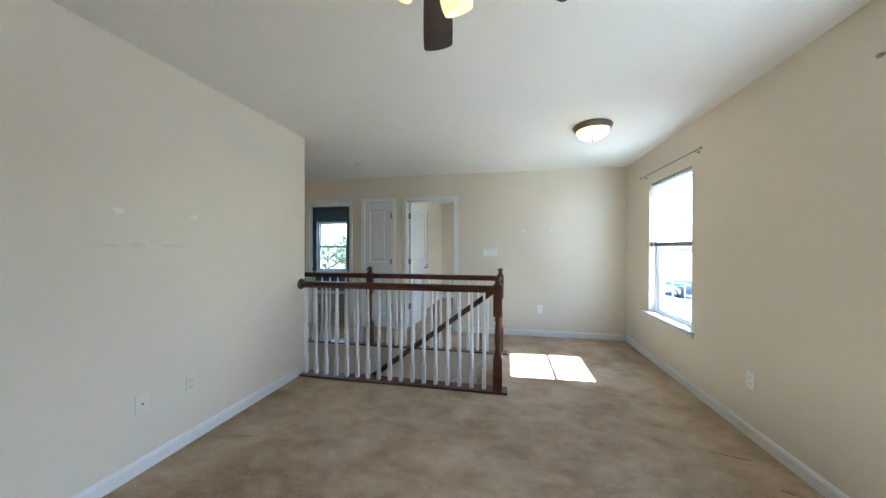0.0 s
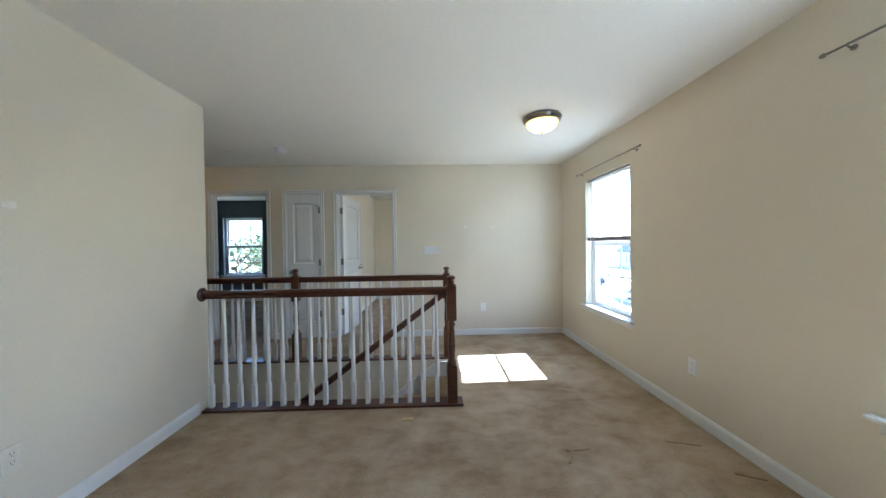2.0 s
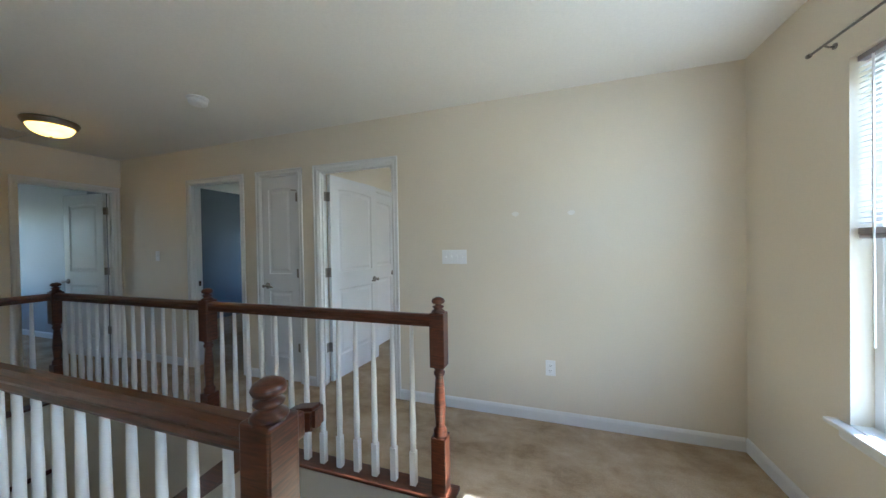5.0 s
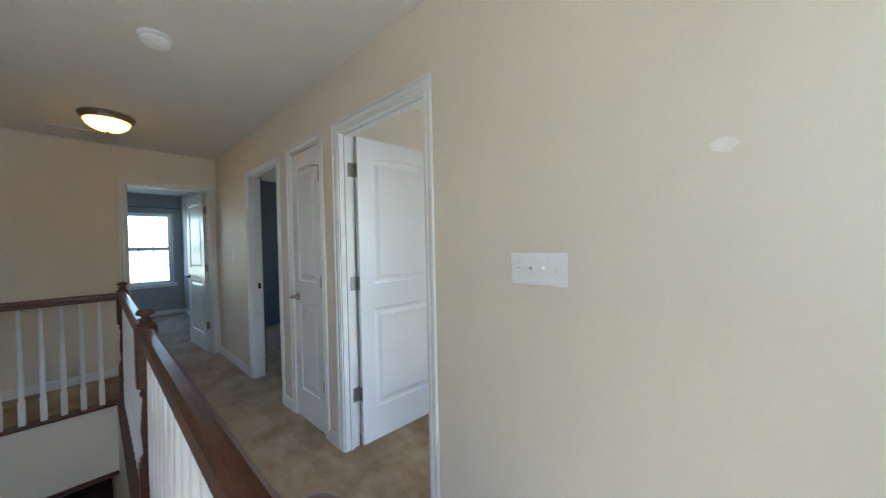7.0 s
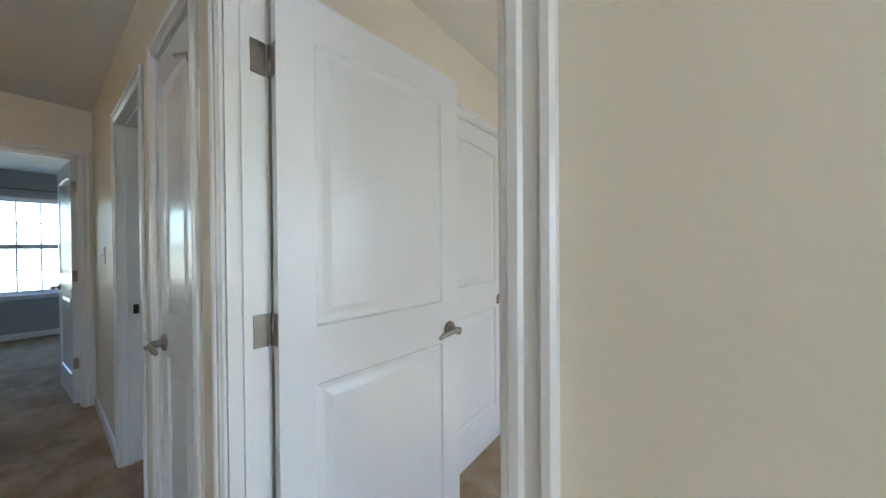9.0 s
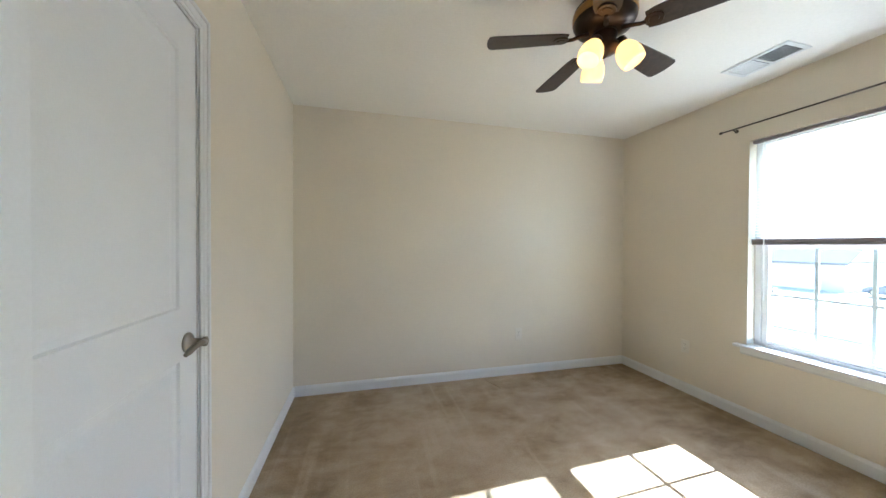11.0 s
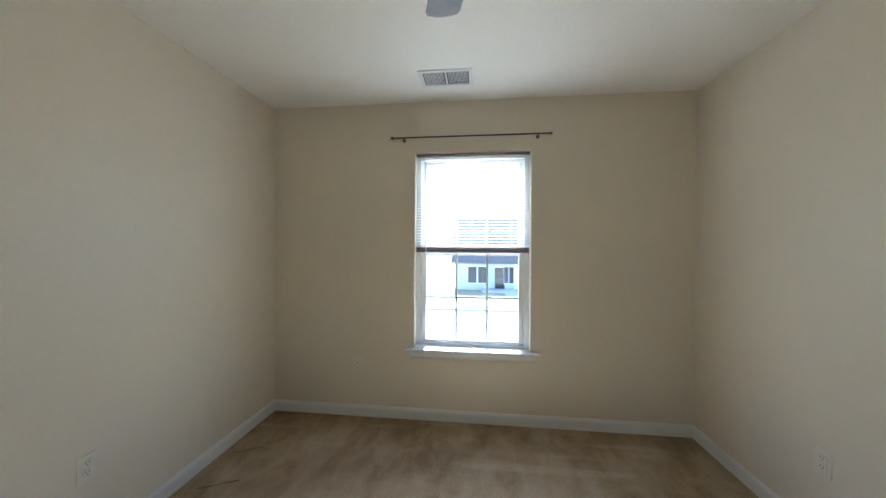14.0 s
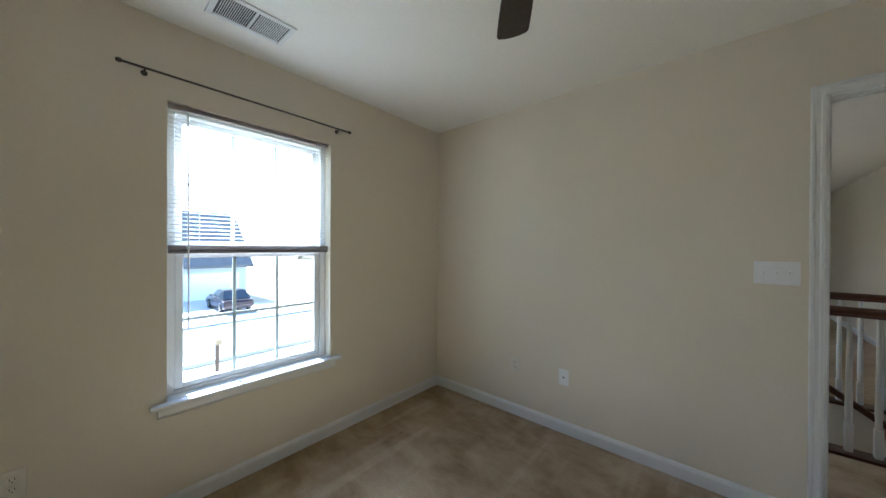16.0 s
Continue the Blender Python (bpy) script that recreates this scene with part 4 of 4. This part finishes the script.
# scraps and dents in the pile
for i, (x, y, L, rz) in enumerate(((0.70, 2.47, 0.16, 60), (0.76, 2.52, 0.15, 5), (1.46, 2.55, 0.20, -15), (1.60, 2.25, 0.14, -25), (-1.70, 2.12, 0.26, 8), (0.60, 8.12, 0.22, -70), (0.95, 8.16, 0.2, -65), (1.25, 8.20, 0.16, -60), (0.15, 8.20, 0.2, -70))):
    bm = bmesh.new()
    add_box(bm, -L / 2, L / 2, -0.008, 0.008, -0.001, 0.0065, 0.003, 2)
    ob = thing("carpet_pucker", bm, CARPET, "raised pucker in the worn beige carpet pile", "carpet mark", "carpet puckers", "structure")
    ob.matrix_basis = pose(x, y, 0.0, 0, 0, rz)
bm = bmesh.new()
bmesh.ops.create_icosphere(bm, subdivisions=1, radius=0.007)
ob = thing("carpet_scrap", bm, SLOT, "tiny dark scrap lying on the bedroom carpet", "scrap")
ob.matrix_basis = pose(0.38, 6.22, 0.006)

bm = bmesh.new()
prism(bm, [(-0.046, -0.020), (0.040, -0.024), (0.046, 0.016), (-0.036, 0.024)], 0.004, "z", 0.001)
add_box(bm, -0.012, 0.014, -0.006, 0.010, 0.004, 0.009, 0.002)
ob = thing("paper_tag", bm, PAPER, "small yellowed tag stuck in the loft carpet", "tag")
ob.matrix_basis = pose(-0.338, 2.925, 0.0, 0, 0, 8)

# ---- outdoors ----
GZ = -3.05
thing("ground", box(-260, 420, -320, 320, GZ - 0.5, GZ), GRASS, kind="structure")
thing("road", box(14.2, 20.5, -120, 160, GZ - 0.4, GZ + 0.02), ASPHALT, kind="structure")
for x in (13.9, 20.5):
    thing("kerb", box(x, x + 0.3, -120, 160, GZ - 0.3, GZ + 0.14, 0.03), CONCRETE, kind="structure")
thing("pavement", box(11.6, 12.9, -120, 160, GZ - 0.3, GZ + 0.04), CONCRETE, kind="structure")
for y0, y1 in ((-1.4, 4.2), (20.0, 25.5), (-24, -18.5)):
    thing("driveway", box(20.8, 31.0, y0, y1, GZ - 0.3, GZ + 0.05), CONCRETE, kind="structure")
thing("driveway_near", box(2.2, 13.9, -5.8, -0.8, GZ - 0.3, GZ + 0.05), CONCRETE, kind="structure")


def house(x, y, w, depth, eave, ridge, siding, garage):
    """A suburban house facing -x, its ridge along the street: lapped walls, roof, garage door, front door and windows."""
    h = holder("house", "single-storey sided house with shingle gable roof", "house", group="houses across the street", at=(x, y, GZ))
    bm = bmesh.new()
    for k in range(int(eave / 0.2)):
        add_box(bm, -0.012 + 0.0, depth, -w / 2, w / 2, k * 0.2, k * 0.2 + 0.196)
        add_box(bm, -0.025, -0.012, -w / 2, w / 2, k * 0.2, k * 0.2 + 0.05)
    part("wall", bm, siding, h)
    for y0 in (-w / 2 + 0.02, w / 2 - 0.22):
        part("gable", prism(bmesh.new(), [(0, eave), (depth, eave), (depth / 2, ridge)], 0.2, "y", y0), siding, h)
    mid = depth / 2
    bm = bmesh.new()
    for s in (-1, 1):
        prism(bm, [(mid + s * (mid + 0.5), eave - 0.25), (mid + s * (mid + 0.5), eave - 0.07), (mid, ridge + 0.2), (mid, ridge + 0.02)], w + 0.8, "y", -w / 2 - 0.4)
    part("roof", bm, ROOF, h)
    # strip in dark roof colour stands in for the eaves' shadow line
    part("eaves_shade", box(-0.56, -0.505, -w / 2 - 0.4, w / 2 + 0.4, eave - 0.27, eave - 0.08), ROOF, h, "dark strip standing in for the shade along the eaves")
    gy = garage * w * 0.24
    g = part("garage_door", box(-0.05, -0.02, gy - 2.3, gy + 2.3, 0, 2.2), TRIM, h, "white panelled garage door")
    for i in range(4):
        for k in range(4):
            part("panel", box(-0.065, -0.05, gy - 2.2 + k * 1.1 + 0.1, gy - 2.2 + k * 1.1 + 1.0, 0.08 + i * 0.53, 0.5 + i * 0.53), TRIM, g)
    dy = -garage * w * 0.10
    fd = part("door", box(-0.05, -0.02, dy - 0.48, dy + 0.48, 0.15, 2.25), CAR_DARK, h, "dark front door")
    part("casing", box(-0.06, -0.03, dy - 0.6, dy + 0.6, 2.25, 2.4), TRIM, fd)
    for wy, half in ((-garage * w * 0.30, 1.0), (gy - garage * 2.85, 0.5)):
        win = part("window", box(-0.06, -0.02, wy - half, wy + half, 0.6, 2.4), TRIM, h)
        for k in (-0.5, 0.5):
            part("pane", box(-0.07, -0.055, wy + (k - 0.43) * half, wy + (k + 0.43) * half, 0.7, 2.3), DARK_GLASS, win)
    for px in (dy - 1.3, dy + 1.3):
        part("porch_post", box(-1.6, -1.45, px - 0.08, px + 0.08, 0, eave - 0.25), TRIM, h)
    part("porch_slab", box(-1.8, -0.03, dy - 1.8, dy + 1.8, 0, 0.16), CONCRETE, h)
    return h


house(31.0, 3.4, 11.0, 9.6, 2.9, 7.4, SIDING, -1)
house(44.0, 33.0, 15.0, 11.0, 2.9, 6.4, SIDING2, -1)
house(31.0, -19.5, 15.0, 11.0, 2.9, 6.6, SIDING2, -1)
house(34.0, 50.0, 16.0, 11.0, 2.9, 6.8, SIDING, -1)


def car(x, y, rz, paint, label):
    """A parked saloon: shaped body, glasshouse, four wheels, lights and plates."""
    c = holder("parked_car", label, "car", group="parked cars", at=(x, y, GZ + 0.05), rz=rz)
    bm = bmesh.new()
    side = [(-2.25, 0.35), (-2.28, 0.62), (-2.15, 0.82), (-1.5, 0.92), (-0.2, 0.95), (0.95, 0.93), (1.9, 0.80), (2.22, 0.62), (2.25, 0.36), (1.85, 0.24), (-1.9, 0.24)]
    prism(bm, side, 1.72, "y", -0.86)
    bmesh.ops.recalc_face_normals(bm, faces=bm.faces)
    bmesh.ops.bevel(bm, geom=list(bm.edges), offset=0.06, segments=2, affect="EDGES")
    b = part("body", bm, paint, c)
    bm = bmesh.new()
    top, bot = [(-1.25, 1.38), (0.15, 1.40)], [(-1.85, 0.90), (0.95, 0.90)]
    v = [bm.verts.new((p[0], s * wdt, p[1])) for s in (-1, 1) for p, wdt in ((bot[0], 0.80), (bot[1], 0.80), (top[1], 0.62), (top[0], 0.62))]
    for f in ((0, 1, 2, 3), (4, 5, 6, 7), (0, 1, 5, 4), (1, 2, 6, 5), (2, 3, 7, 6), (3, 0, 4, 7)):
        bm.faces.new([v[i] for i in f])
    part("glasshouse", bm, DARK_GLASS, c, "dark tinted windows")
    part("roof_panel", box(-1.22, 0.12, -0.60, 0.60, 1.37, 1.43, 0.02, 2), paint, c)
    for s in (-1, 1):
        for k in (-1.40, 1.38):
            w = part("wheel", lathe(bmesh.new(), [(0.20, -0.10), (0.31, -0.10), (0.33, -0.06), (0.33, 0.06), (0.31, 0.10), (0.20, 0.10)], 22, (k, s * 0.79, 0.33), "y"), RUBBER, c)
            part("rim", lathe(bmesh.new(), [(0.20, -0.105), (0.06, -0.08), (0.05, 0.08), (0.20, 0.105)], 16, (k, s * 0.79, 0.33), "y"), NICKEL, w)
        part("headlight", box(2.08, 2.20, s * 0.52, s * 0.80, 0.62, 0.74, 0.02), METAL_WHITE, c)
        part("tail_light", box(-2.29, -2.20, s * 0.52, s * 0.80, 0.66, 0.80, 0.02), CAR_RED, c)
        part("mirror", box(0.55, 0.70, s * 0.84, s * 0.98, 0.95, 1.06, 0.02), paint, c)
    return c


car(25.4, 0.7, 0, CAR_RED, "dark maroon saloon parked on a shaded driveway")
car(42.5, 21.4, 70, CAR_BLUE, "slate blue saloon parked by the kerb")
car(31.8, 25.5, 10, CAR_DARK, "dark saloon parked across the street")
car(15.4, 22.5, 90, CAR_BLUE, "slate blue saloon parked along the street")
car(15.6, 33.0, 90, CAR_DARK, "dark saloon parked far along the street")

m = holder("mailbox", "grey kerbside mailbox on a wooden post", "mailbox", at=(12.75, 4.38, GZ))
part("post", box(-0.05, 0.05, -0.05, 0.05, 0, 1.05), BARK, m)
part("box", prism(bmesh.new(), [(-0.09, 1.02), (0.09, 1.02), (0.09, 1.14), (0.06, 1.20), (-0.06, 1.20), (-0.09, 1.14)], 0.48, "x", -0.25), PEWTER, m)


def tree(x, y, h, r, seed):
    """A broadleaf tree: tapered trunk, limbs and a ragged crown of small leaf clumps."""
    rnd = random.Random(seed)
    t = holder("tree", "leafy broadleaf tree with an uneven crown", "tree", group="garden trees", at=(x, y, GZ))
    bm = bmesh.new()
    tube(bm, [(0, 0, -0.1), (0.05, 0.03, h * 0.25), (-0.03, 0.06, h * 0.5), (0.04, 0, h * 0.85)], [0.17, 0.13, 0.10, 0.03], 9)
    tips = []
    for k in range(9):
        a, z = rnd.random() * 6.28, h * (0.32 + 0.5 * rnd.random())
        q = Vector((math.cos(a), math.sin(a), 0.5)) * r * (0.55 + 0.4 * rnd.random()) + Vector((0, 0, z))
        tube(bm, [(0, 0, z), tuple(Vector((0, 0, z)).lerp(q, 0.5) + Vector((0, 0, 0.1))), tuple(q)], [0.06, 0.04, 0.015], 6)
        tips.append(q)
    part("trunk", bm, BARK, t)
    verts, faces = [], []
    for k in range(2600):
        c = rnd.choice(tips) + Vector((rnd.gauss(0, 1), rnd.gauss(0, 1), rnd.gauss(0, 0.8))) * r * 0.30
        u = Vector((rnd.gauss(0, 1), rnd.gauss(0, 1), rnd.gauss(0, 1))).normalized()
        v = u.orthogonal().normalized()
        s = 0.07 + 0.07 * rnd.random()
        i = len(verts)
        verts += [tuple(c - u * s), tuple(c + v * s * 0.6), tuple(c + u * s), tuple(c - v * s * 0.6)]
        faces.append((i, i + 1, i + 2, i + 3))
    me = bpy.data.meshes.new("crown")
    me.from_pydata(verts, [], faces)
    me.materials.append(LEAF)
    part("crown", me, None, t)
    return t


for i, (x, y, hh, r) in enumerate(((-4.5, 17.0, 4.9, 2.0), (-7.5, 19.0, 5.6, 2.2), (-9.5, 16.0, 4.8, 1.9), (38.0, 15.0, 9.0, 3.0))):
    tree(x, y, hh, r, 10 + i)
